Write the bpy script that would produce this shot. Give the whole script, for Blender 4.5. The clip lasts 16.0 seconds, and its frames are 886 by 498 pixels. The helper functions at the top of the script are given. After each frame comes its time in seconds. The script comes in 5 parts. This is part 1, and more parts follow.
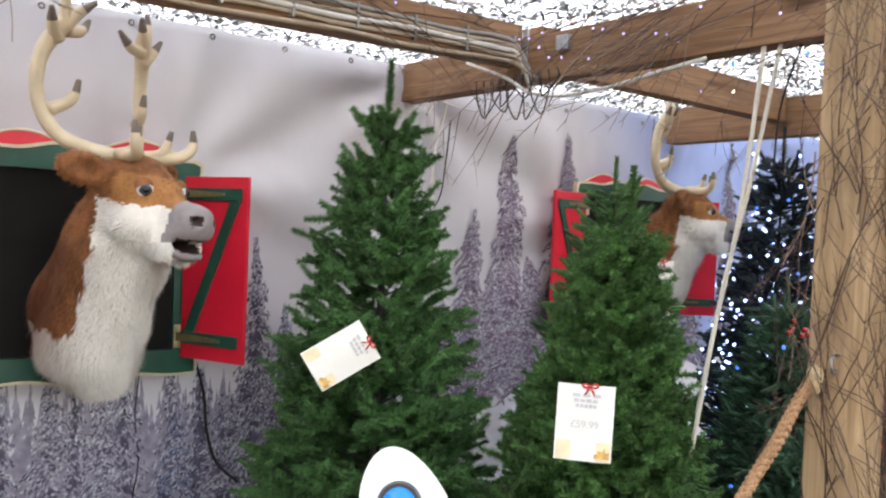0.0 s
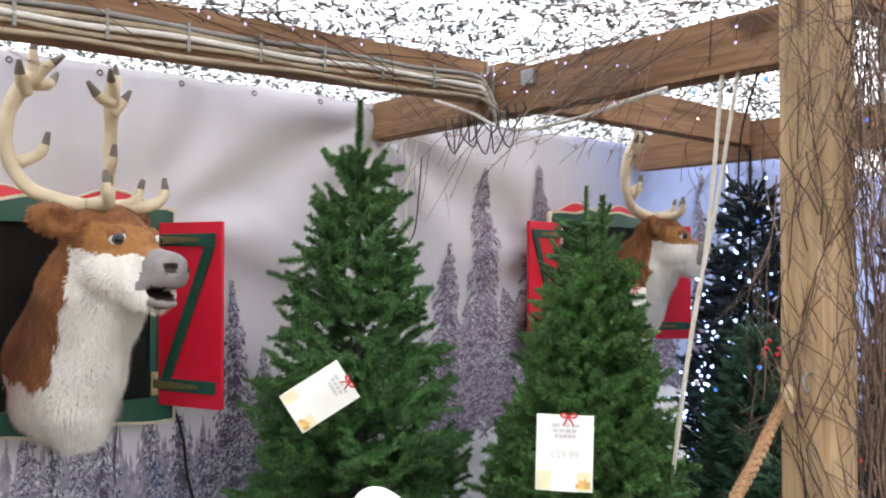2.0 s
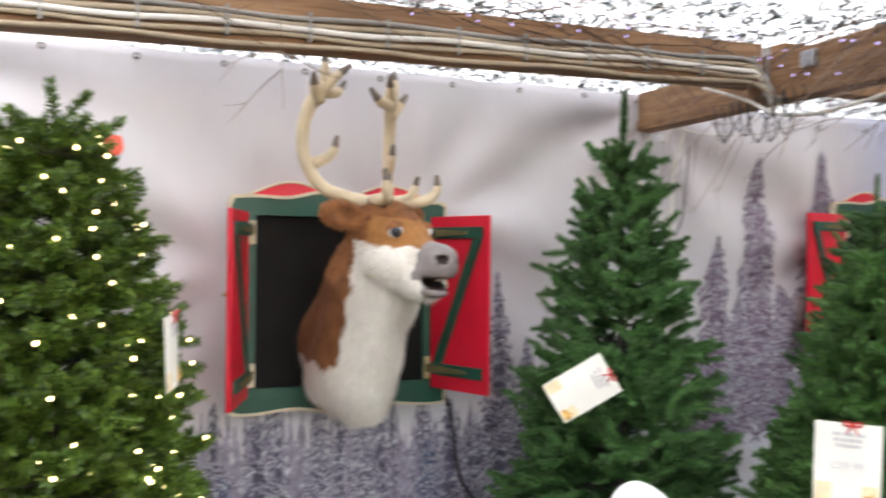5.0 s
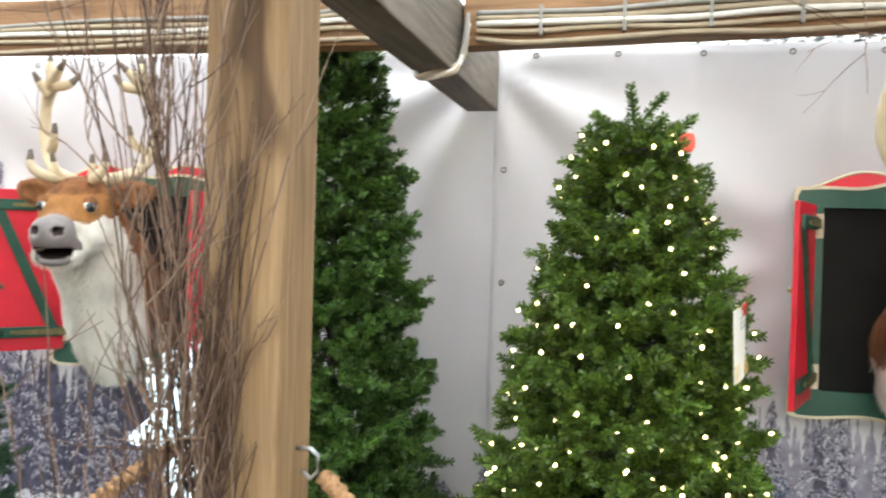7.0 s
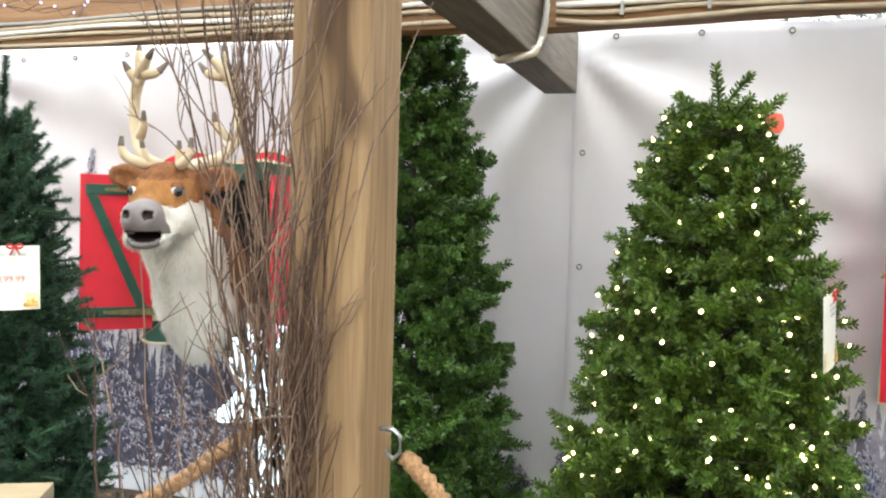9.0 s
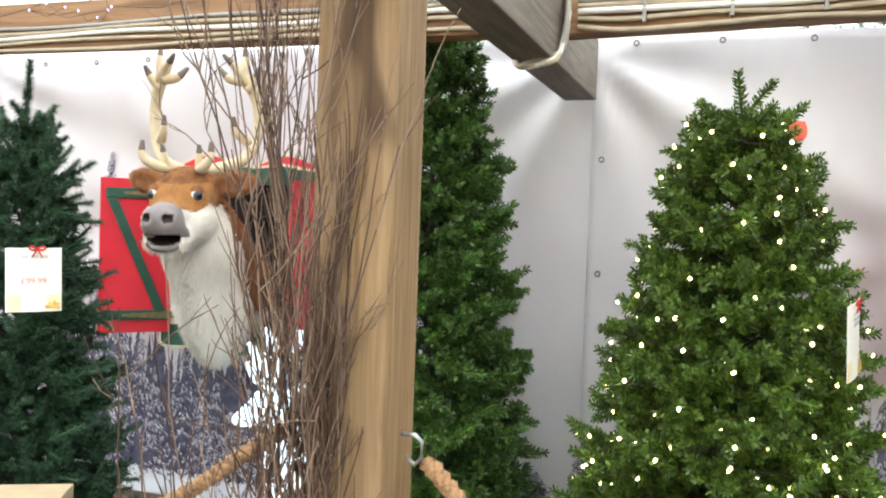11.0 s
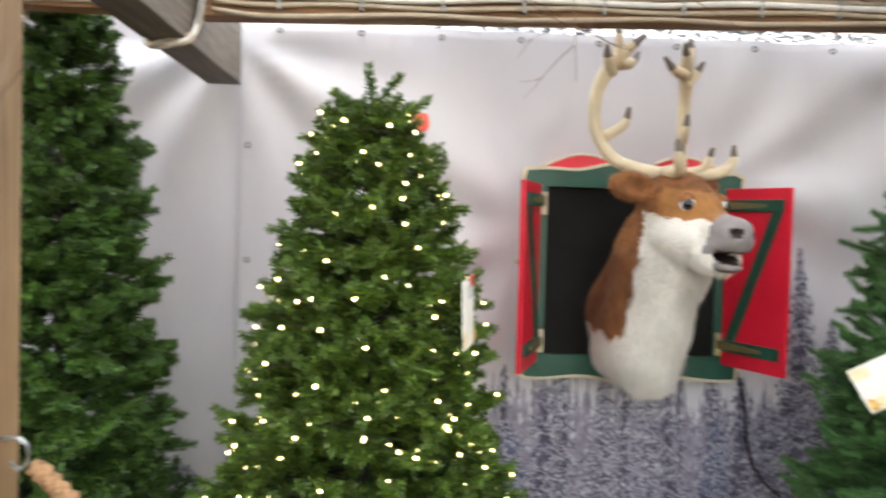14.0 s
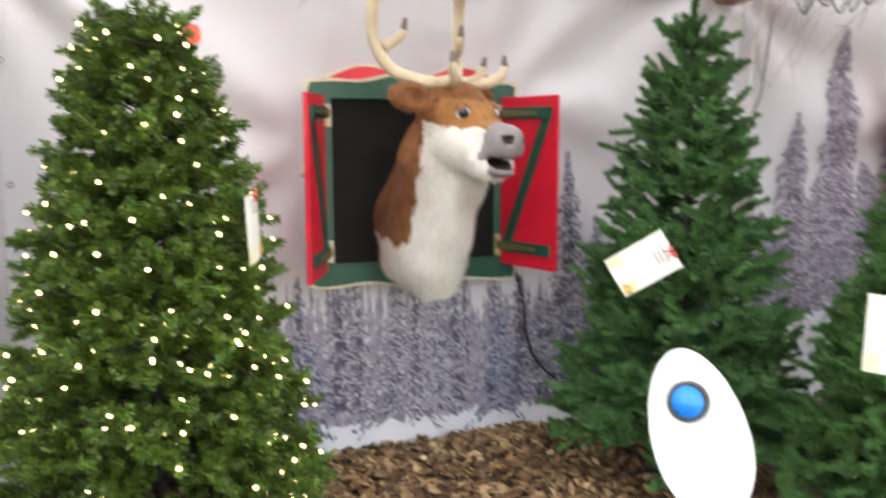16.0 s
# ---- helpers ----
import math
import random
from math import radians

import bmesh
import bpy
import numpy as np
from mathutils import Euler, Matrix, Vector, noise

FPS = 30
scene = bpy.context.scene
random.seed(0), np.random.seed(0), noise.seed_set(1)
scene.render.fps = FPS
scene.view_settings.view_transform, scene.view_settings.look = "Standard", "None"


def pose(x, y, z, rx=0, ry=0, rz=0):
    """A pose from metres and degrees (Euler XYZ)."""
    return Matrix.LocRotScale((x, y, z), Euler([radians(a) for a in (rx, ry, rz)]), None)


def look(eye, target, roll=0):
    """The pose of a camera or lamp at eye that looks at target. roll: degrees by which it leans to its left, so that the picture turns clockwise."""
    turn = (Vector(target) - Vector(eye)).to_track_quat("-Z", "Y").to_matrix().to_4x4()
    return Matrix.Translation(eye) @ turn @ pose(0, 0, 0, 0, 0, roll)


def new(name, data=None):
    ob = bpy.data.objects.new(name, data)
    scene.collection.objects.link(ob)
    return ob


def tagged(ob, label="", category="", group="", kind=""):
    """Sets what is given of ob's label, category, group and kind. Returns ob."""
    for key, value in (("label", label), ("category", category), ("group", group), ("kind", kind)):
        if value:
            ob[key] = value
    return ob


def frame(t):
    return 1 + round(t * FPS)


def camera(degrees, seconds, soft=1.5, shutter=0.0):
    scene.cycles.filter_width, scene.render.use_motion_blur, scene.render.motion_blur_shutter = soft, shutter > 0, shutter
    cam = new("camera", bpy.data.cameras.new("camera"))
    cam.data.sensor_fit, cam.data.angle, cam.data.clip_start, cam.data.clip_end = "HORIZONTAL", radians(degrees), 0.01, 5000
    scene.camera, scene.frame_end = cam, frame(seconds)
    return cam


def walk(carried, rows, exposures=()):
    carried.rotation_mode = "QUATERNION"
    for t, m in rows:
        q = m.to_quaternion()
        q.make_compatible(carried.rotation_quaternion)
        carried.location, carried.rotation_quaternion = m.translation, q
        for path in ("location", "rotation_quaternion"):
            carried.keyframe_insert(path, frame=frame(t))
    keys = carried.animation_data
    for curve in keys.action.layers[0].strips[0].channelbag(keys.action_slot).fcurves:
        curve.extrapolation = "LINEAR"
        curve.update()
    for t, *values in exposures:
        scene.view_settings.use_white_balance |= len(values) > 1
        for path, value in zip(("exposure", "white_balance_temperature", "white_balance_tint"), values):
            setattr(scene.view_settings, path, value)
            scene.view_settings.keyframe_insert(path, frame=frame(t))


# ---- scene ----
cam = camera(55.71, 16.0, soft=2.0, shutter=0.8)

PATH = [  # t, x, y, z, pitch, roll, yaw
    (0.0, -0.001, -0.006, 1.501, -1.33, -2.37, -39.06),
    (0.5, -0.001, -0.009, 1.506, -0.55, -1.40, -40.27),
    (1.0, 0.010, -0.023, 1.507, 0.18, -0.64, -40.81),
    (1.5, 0.003, -0.035, 1.515, 0.60, -0.08, -40.82),
    (2.0, -0.003, -0.037, 1.514, 0.91, 0.01, -40.50),
    (2.5, 0.002, -0.038, 1.511, 1.02, 0.12, -39.28),
    (3.0, -0.003, -0.044, 1.514, 0.94, 0.14, -37.77),
    (5.5, -0.044, -0.082, 1.517, -0.15, -1.11, -16.11),
    (6.0, -0.065, -0.101, 1.518, -0.58, -1.59, -6.93),
    (6.5, -0.073, -0.109, 1.527, -0.53, -1.23, 6.65),
    (7.0, -0.105, -0.112, 1.521, -0.96, -1.62, 13.18),
    (7.5, -0.108, -0.115, 1.524, -1.50, -1.84, 14.04),
    (8.0, -0.103, -0.111, 1.525, -1.88, -1.83, 14.89),
    (8.5, -0.102, -0.109, 1.526, -2.07, -1.58, 16.26),
    (9.0, -0.120, -0.119, 1.522, -2.23, -1.60, 18.20),
    (11.5, -0.140, -0.126, 1.519, -1.71, -2.07, 19.12),
    (12.0, -0.133, -0.131, 1.523, -1.58, -2.10, 18.05),
    (12.5, -0.117, -0.133, 1.523, -1.42, -2.03, 15.88),
    (13.0, -0.088, -0.136, 1.526, -1.59, -2.11, 10.88),
    (13.5, -0.048, -0.154, 1.533, -1.95, -1.80, 3.95),
    (14.0, -0.033, -0.135, 1.516, -2.02, -1.55, -3.00),
    (14.5, -0.031, -0.118, 1.515, -3.03, -1.20, -7.38),
    (15.0, 0.006, -0.137, 1.515, -4.22, -0.91, -10.06),
    (15.5, 0.026, -0.177, 1.513, -5.48, -0.75, -12.19),
    (16.0, 0.005, -0.208, 1.518, -7.84, 0.17, -16.81),
]
walk(cam, [(t, pose(x, y, z, 90 + p, r, w)) for t, x, y, z, p, r, w in PATH],
     exposures=[(0.0, 1.70, 6800, 12), (3.0, 1.75, 6750, 12), (5.5, 1.72, 7000, 12), (7.0, 1.90, 7000, 4), (12.5, 1.90, 7000, 4), (14.0, 1.80, 7000, 9), (16.0, 2.0, 7050, 11)])

# ---- world and light: daylight through a translucent roof ----
WALL_Y = 3.60          # face of the printed banners
BAY = 3.44             # distance between the cross beams
world = bpy.data.worlds.new("sky")
scene.world = world
world.use_nodes = True
sky = world.node_tree.nodes.new("ShaderNodeTexSky")
sky.sky_type = 'NISHITA'
sky.sun_disc = False
sky.sun_elevation = radians(48)
sky.sun_rotation = radians(150)
bg = world.node_tree.nodes["Background"]
world.node_tree.links.new(sky.outputs["Color"], bg.inputs["Color"])
bg.inputs["Strength"].default_value = 0.15
sun = new("sun", bpy.data.lights.new("sun", 'SUN'))
sun.data.energy = 4.0
sun.data.angle = radians(12)
sun.data.color = (1.0, 0.95, 0.88)
sun.matrix_world = look((2, -4, 8), (1, 2.5, 0))


# ---- materials ----
def material(name):
    m = bpy.data.materials.new(name)
    m.use_nodes = True
    nt = m.node_tree
    return m, nt, nt.nodes["Principled BSDF"]


def ramp(nt, source, stops):
    r = nt.nodes.new("ShaderNodeValToRGB")
    e = r.color_ramp.elements
    while len(e) < len(stops):
        e.new(0.5)
    for el, (p, c) in zip(e, stops):
        el.position, el.color = p, (*c, 1)
    nt.links.new(source, r.inputs["Fac"])
    return r


def noise_node(nt, scale, detail=4.0, stretch=(1, 1, 1), coord="Object"):
    tc = nt.nodes.new("ShaderNodeTexCoord")
    mp = nt.nodes.new("ShaderNodeMapping")
    mp.inputs["Scale"].default_value = stretch
    n = nt.nodes.new("ShaderNodeTexNoise")
    n.inputs["Scale"].default_value, n.inputs["Detail"].default_value = scale, detail
    nt.links.new(tc.outputs[coord], mp.inputs["Vector"])
    nt.links.new(mp.outputs["Vector"], n.inputs["Vector"])
    return n


def bump(nt, b, source, strength, distance=0.01):
    n = nt.nodes.new("ShaderNodeBump")
    n.inputs["Strength"].default_value, n.inputs["Distance"].default_value = strength, distance
    nt.links.new(source, n.inputs["Height"])
    nt.links.new(n.outputs["Normal"], b.inputs["Normal"])


def plain(name, colour, rough=0.6, metal=0.0, vary=0.12, scale=18.0, relief=0.08):
    """A painted or moulded surface with light mottling and fine relief."""
    m, nt, b = material(name)
    n = noise_node(nt, scale, 6.0)
    lo = [max(0.0, c * (1 - vary)) for c in colour]
    hi = [min(1.0, c * (1 + vary)) for c in colour]
    r = ramp(nt, n.outputs["Fac"], [(0.3, lo), (0.7, hi)])
    nt.links.new(r.outputs["Color"], b.inputs["Base Color"])
    b.inputs["Roughness"].default_value, b.inputs["Metallic"].default_value = rough, metal
    fine = noise_node(nt, scale * 9, 3.0)
    bump(nt, b, fine.outputs["Fac"], relief, 0.004)
    return m


def timber(name, axis, dark, mid, light):
    """Sawn softwood: long grain along one axis, knots and weather stains."""
    m, nt, b = material(name)
    st = [9.0, 9.0, 9.0]
    st[axis] = 0.55
    grain = noise_node(nt, 5.0, 8.0, st)
    grain.inputs["Distortion"].default_value = 0.9
    blot = noise_node(nt, 2.3, 3.0)
    r = ramp(nt, grain.outputs["Fac"], [(0.28, dark), (0.5, mid), (0.72, light)])
    st2 = [1.0, 1.0, 1.0]
    st2[axis] = 0.35
    knot = noise_node(nt, 7.0, 1.0, st2)
    kr = ramp(nt, knot.outputs["Fac"], [(0.24, (0.35, 0.3, 0.26)), (0.31, (1, 1, 1))])
    mx = nt.nodes.new("ShaderNodeMix")
    mx.data_type, mx.blend_type = 'RGBA', 'MULTIPLY'
    mx.inputs["Factor"].default_value = 1.0
    nt.links.new(r.outputs["Color"], mx.inputs[6])
    nt.links.new(kr.outputs["Color"], mx.inputs[7])
    br = ramp(nt, blot.outputs["Fac"], [(0.3, (0.78, 0.76, 0.74)), (0.7, (1.08, 1.05, 1.0))])
    mx2 = nt.nodes.new("ShaderNodeMix")
    mx2.data_type, mx2.blend_type = 'RGBA', 'MULTIPLY'
    mx2.inputs["Factor"].default_value = 1.0
    nt.links.new(mx.outputs[2], mx2.inputs[6])
    nt.links.new(br.outputs["Color"], mx2.inputs[7])
    nt.links.new(mx2.outputs[2], b.inputs["Base Color"])
    b.inputs["Roughness"].default_value = 0.72
    bump(nt, b, grain.outputs["Fac"], 0.25, 0.006)
    return m


def island(name, stops, rough=0.6, translucent=0.0, fine=None):
    """A material for many small loose pieces, each with its own shade."""
    m, nt, b = material(name)
    g = nt.nodes.new("ShaderNodeNewGeometry")
    r = ramp(nt, g.outputs["Random Per Island"], stops)
    col = r.outputs["Color"]
    if fine:
        n = noise_node(nt, fine, 3.0)
        nr = ramp(nt, n.outputs["Fac"], [(0.3, (0.6, 0.6, 0.6)), (0.7, (1.3, 1.3, 1.25))])
        mx = nt.nodes.new("ShaderNodeMix")
        mx.data_type, mx.blend_type = 'RGBA', 'MULTIPLY'
        mx.inputs["Factor"].default_value = 1.0
        nt.links.new(col, mx.inputs[6])
        nt.links.new(nr.outputs["Color"], mx.inputs[7])
        col = mx.outputs[2]
    nt.links.new(col, b.inputs["Base Color"])
    b.inputs["Roughness"].default_value = rough
    if translucent:
        tr = nt.nodes.new("ShaderNodeBsdfTranslucent")
        mix = nt.nodes.new("ShaderNodeMixShader")
        mix.inputs[0].default_value = translucent
        nt.links.new(col, tr.inputs["Color"])
        nt.links.new(b.outputs[0], mix.inputs[1])
        nt.links.new(tr.outputs[0], mix.inputs[2])
        nt.links.new(mix.outputs[0], nt.nodes["Material Output"].inputs["Surface"])
    return m


def glow(name, colour, strength):
    m, nt, b = material(name)
    b.inputs["Base Color"].default_value = (*colour, 1)
    b.inputs["Emission Color"].default_value = (*colour, 1)
    b.inputs["Emission Strength"].default_value = strength
    return m


PINE = ((0.20, 0.105, 0.052), (0.30, 0.165, 0.085), (0.39, 0.235, 0.13))
OAK = ((0.21, 0.128, 0.064), (0.30, 0.19, 0.10), (0.38, 0.26, 0.146))
WOOD_X = timber("brown_beam_timber_x", 0, *PINE)
WOOD_Y = timber("brown_beam_timber_y", 1, *PINE)
WOOD_Z = timber("post_timber", 2, *OAK)
# brighter copy of the post timber: light from the open aisle painted in
WOOD_LIT = timber("aisle_lit_post_timber", 2, (0.34, 0.225, 0.12), (0.48, 0.33, 0.185), (0.58, 0.42, 0.255))
GREY_Y = timber("grey_beam_timber_y", 1, (0.10, 0.085, 0.07), (0.17, 0.145, 0.12), (0.23, 0.20, 0.17))
RED = plain("red_gloss_paint", (0.70, 0.014, 0.04), 0.38, vary=0.08, scale=6, relief=0.04)
GREEN = plain("dark_green_paint", (0.012, 0.075, 0.05), 0.4, vary=0.2, scale=9, relief=0.05)
BLACK = plain("black_board", (0.008, 0.0075, 0.007), 0.6, vary=0.3, scale=5, relief=0.05)
BLACK.node_tree.nodes["Principled BSDF"].inputs["Specular IOR Level"].default_value = 0.15
CREAM = plain("cream_edging", (0.66, 0.58, 0.42), 0.5)
BRASS = plain("aged_brass", (0.50, 0.42, 0.22), 0.42, 0.55, vary=0.25, scale=40)
STRAP = plain("dull_bronze_strap", (0.20, 0.165, 0.075), 0.5, 0.4, vary=0.3, scale=40)
STEEL = plain("galvanised_steel", (0.48, 0.50, 0.52), 0.35, 0.8, vary=0.2, scale=60)
EYELET = plain("brass_eyelet_metal", (0.22, 0.2, 0.18), 0.4, 0.7)
CABLE_W = plain("white_cable_sheath", (0.74, 0.71, 0.66), 0.5)
CABLE_K = plain("black_cable_sheath", (0.012, 0.012, 0.014), 0.5)
CABLE_G = plain("grey_cable_sheath", (0.30, 0.29, 0.27), 0.55)
CABLE_T = plain("tan_cable_sheath", (0.42, 0.34, 0.24), 0.55)
BARK = plain("tree_pole", (0.035, 0.03, 0.022), 0.8)
WHITE = plain("white_board", (0.80, 0.80, 0.80), 0.35, vary=0.03)
BLUE = plain("blue_button_plastic", (0.006, 0.22, 0.80), 0.15, vary=0.06)
RUBBER = plain("black_plastic_collar", (0.015, 0.015, 0.017), 0.35)
RIBBON = plain("red_ribbon", (0.55, 0.02, 0.02), 0.4)
ORANGE = plain("coral_card", (0.85, 0.14, 0.09), 0.55)
CARD = plain("white_card", (0.82, 0.80, 0.74), 0.6, vary=0.04, scale=9)
INK = plain("grey_ink", (0.58, 0.57, 0.58), 0.7)
INK_RED = plain("red_ink", (0.70, 0.24, 0.26), 0.7)
GOLD = plain("printed_gold_motif", (0.78, 0.45, 0.14), 0.6, vary=0.4, scale=60)
CREAMY = plain("printed_cream_tint", (0.82, 0.70, 0.46), 0.6, vary=0.1, scale=30)
COIR = plain("coir_rope_fibre", (0.36, 0.20, 0.10), 0.9, vary=0.4, scale=120, relief=0.6)
MANILA = plain("manila_rope_fibre", (0.55, 0.40, 0.22), 0.85, vary=0.3, scale=120, relief=0.5)
SASH = plain("white_cord", (0.70, 0.65, 0.55), 0.8, vary=0.15, scale=150, relief=0.4)
BOXCARD = plain("tan_cardboard", (0.42, 0.32, 0.20), 0.75, vary=0.08)
NEEDLE = island("pvc_needles_green", [(0.0, (0.028, 0.084, 0.022)), (0.5, (0.062, 0.165, 0.044)), (1.0, (0.13, 0.27, 0.085))], 0.5, 0.15, fine=11)
NEEDLE_B = island("pvc_needles_mixed_green", [(0.0, (0.032, 0.086, 0.020)), (0.6, (0.064, 0.165, 0.036)), (1.0, (0.13, 0.265, 0.07))], 0.5, 0.15, fine=11)
NEEDLE_P = island("moulded_needles_bright_green", [(0.0, (0.034, 0.074, 0.009)), (0.5, (0.074, 0.142, 0.017)), (1.0, (0.145, 0.225, 0.035))], 0.42, 0.15, fine=11)
NEEDLE_S = island("moulded_needles_spruce_green", [(0.0, (0.024, 0.062, 0.010)), (0.5, (0.050, 0.116, 0.018)), (1.0, (0.10, 0.195, 0.036))], 0.42, 0.15, fine=11)
NEEDLE_D = island("pvc_needles_deep_green", [(0.0, (0.010, 0.032, 0.015)), (0.5, (0.019, 0.060, 0.027)), (1.0, (0.042, 0.105, 0.05))], 0.5, 0.1, fine=11)
# green needles lifted and blued: the far bay's bluish light is in the colour
NEEDLE_G = island("pvc_needles_blue_lit_green", [(0.0, (0.022, 0.065, 0.035)), (0.5, (0.042, 0.115, 0.062)), (1.0, (0.09, 0.20, 0.115))], 0.5, 0.15, fine=11)
NEEDLE_K = island("needles_blue_black", [(0.0, (0.004, 0.008, 0.014)), (0.6, (0.008, 0.018, 0.026)), (1.0, (0.02, 0.045, 0.05))], 0.5)
TWIG = island("brown_birch_twigs", [(0.0, (0.06, 0.03, 0.022)), (0.5, (0.14, 0.08, 0.055)), (1.0, (0.32, 0.22, 0.16))], 0.7)
LEAVES = island("dry_brown_leaves", [(0.0, (0.07, 0.035, 0.015)), (0.45, (0.20, 0.11, 0.05)), (0.8, (0.36, 0.22, 0.11)), (1.0, (0.5, 0.36, 0.2))], 0.7, fine=40)
NETTING = island("dark_leaf_netting", [(0.0, (0.05, 0.055, 0.055)), (0.6, (0.16, 0.17, 0.165)), (1.0, (0.40, 0.42, 0.42))], 0.8, 0.3)
PRINT = island("printed_snowy_branches", [(0.0, (0.035, 0.03, 0.06)), (0.32, (0.09, 0.08, 0.13)), (0.55, (0.19, 0.17, 0.25)), (0.78, (0.37, 0.35, 0.43)), (1.0, (0.66, 0.66, 0.73))], 0.6, fine=90)
PRINT_SNOW = island("printed_snow_on_boughs", [(0.0, (0.20, 0.18, 0.25)), (0.5, (0.36, 0.33, 0.41)), (1.0, (0.60, 0.58, 0.65))], 0.6, fine=60)
PRINT_MIST = plain("printed_misty_trees", (0.30, 0.27, 0.34), 0.6, vary=0.35, scale=22)
PRINT_DARK = plain("printed_night_forest", (0.055, 0.055, 0.095), 0.6, vary=0.6, scale=26)
PRINT_BASE = plain("printed_forest_shade", (0.10, 0.09, 0.135), 0.6, vary=0.6, scale=26)
PRINT_BASE_R = plain("printed_mauve_shade", (0.20, 0.14, 0.21), 0.6, vary=0.6, scale=26)
PRINT_R = island("printed_mauve_trees", [(0.0, (0.09, 0.05, 0.10)), (0.4, (0.19, 0.12, 0.20)), (0.75, (0.34, 0.26, 0.36)), (1.0, (0.66, 0.62, 0.70))], 0.6, fine=90)
PRINT_B = island("printed_blue_firs", [(0.0, (0.03, 0.04, 0.10)), (0.5, (0.08, 0.10, 0.20)), (0.8, (0.22, 0.25, 0.38)), (1.0, (0.6, 0.63, 0.72))], 0.6, fine=90)
BULB_W = glow("warm_white_bulb", (1.0, 0.80, 0.42), 3.0)
BULB_C = glow("cool_white_bulb", (0.36, 0.52, 1.0), 2.2)
BULB_V = glow("violet_white_bulb", (0.56, 0.48, 1.0), 0.6)
BULB_B = glow("blue_bulb", (0.06, 0.22, 1.0), 0.5)
BULB_R = glow("red_bulb", (1.0, 0.03, 0.03), 0.6)
LIT = glow("lit_white_acrylic", (0.66, 0.85, 1.0), 0.6)


def banner_material(name, blue):
    m, nt, b = material(name)
    n = noise_node(nt, 0.9, 3.0)
    r = ramp(nt, n.outputs["Fac"], [(0.3, (0.60, 0.56, 0.60)), (0.7, (0.70, 0.68, 0.70))])
    if blue:        # blue light of the cool bulbs, painted into the cloth towards one end
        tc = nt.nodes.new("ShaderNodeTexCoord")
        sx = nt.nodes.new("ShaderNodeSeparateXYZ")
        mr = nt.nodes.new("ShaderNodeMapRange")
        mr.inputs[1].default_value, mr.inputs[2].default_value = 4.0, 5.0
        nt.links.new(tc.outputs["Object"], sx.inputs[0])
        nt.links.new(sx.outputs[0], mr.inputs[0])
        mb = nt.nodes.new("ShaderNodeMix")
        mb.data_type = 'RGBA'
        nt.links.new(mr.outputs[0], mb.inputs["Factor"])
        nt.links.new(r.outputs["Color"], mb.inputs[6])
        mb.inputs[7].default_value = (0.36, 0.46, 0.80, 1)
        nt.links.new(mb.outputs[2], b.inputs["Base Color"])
    else:
        nt.links.new(r.outputs["Color"], b.inputs["Base Color"])
    b.inputs["Roughness"].default_value = 0.55
    weave = noise_node(nt, 420.0, 2.0)
    soft = noise_node(nt, 3.0, 3.0, (1.0, 1.0, 0.35))
    ad = nt.nodes.new("ShaderNodeMath")
    ad.operation = 'MULTIPLY_ADD'
    ad.inputs[1].default_value = 0.03
    nt.links.new(weave.outputs["Fac"], ad.inputs[0])
    nt.links.new(soft.outputs["Fac"], ad.inputs[2])
    bump(nt, b, ad.outputs[0], 0.35, 0.04)
    tr = nt.nodes.new("ShaderNodeBsdfTranslucent")
    mix = nt.nodes.new("ShaderNodeMixShader")
    mix.inputs[0].default_value = 0.12
    nt.links.new(r.outputs["Color"], tr.inputs["Color"])
    nt.links.new(b.outputs[0], mix.inputs[1])
    nt.links.new(tr.outputs[0], mix.inputs[2])
    nt.links.new(mix.outputs[0], nt.nodes["Material Output"].inputs["Surface"])
    return m


def roof_material():
    m, nt, b = material("translucent_roof_sheet")
    n = noise_node(nt, 2.0, 4.0)
    r = ramp(nt, n.outputs["Fac"], [(0.3, (0.80, 0.84, 0.86)), (0.7, (0.92, 0.94, 0.94))])
    nt.links.new(r.outputs["Color"], b.inputs["Base Color"])
    tr = nt.nodes.new("ShaderNodeBsdfTranslucent")
    nt.links.new(r.outputs["Color"], tr.inputs["Color"])
    mix = nt.nodes.new("ShaderNodeMixShader")
    mix.inputs[0].default_value = 0.8
    nt.links.new(b.outputs[0], mix.inputs[1])
    nt.links.new(tr.outputs[0], mix.inputs[2])
    nt.links.new(mix.outputs[0], nt.nodes["Material Output"].inputs["Surface"])
    return m


BANNER = banner_material("printed_banner_cloth", False)
# same cloth with the bulbs' blue light put into its colour
BANNER_BLUE_LIT = banner_material("printed_banner_cloth_blue_lit", True)
ROOF = roof_material()
SNOW = plain("printed_snow", (0.70, 0.70, 0.75), 0.6, vary=0.06, scale=4)
SOIL = plain("bark_chip_ground", (0.07, 0.045, 0.028), 0.95, vary=0.5, scale=30, relief=0.8)
HALL = plain("pale_hall_wall", (0.62, 0.60, 0.57), 0.8, vary=0.05, scale=2)


# ---- mesh helpers ----
def part(name, bm, mat, parent=None, label="", smooth=False):
    """One bmesh as one mesh object, under a thing or at top level."""
    me = bpy.data.meshes.new(name)
    bm.normal_update()
    bm.to_mesh(me)
    bm.free()
    for mm in (mat if isinstance(mat, (list, tuple)) else [mat]):
        me.materials.append(mm)
    if smooth:
        me.polygons.foreach_set("use_smooth", [True] * len(me.polygons))
    ob = new(name, me)
    if parent:
        ob.parent = parent
    if label:
        ob["label"] = label
    return ob


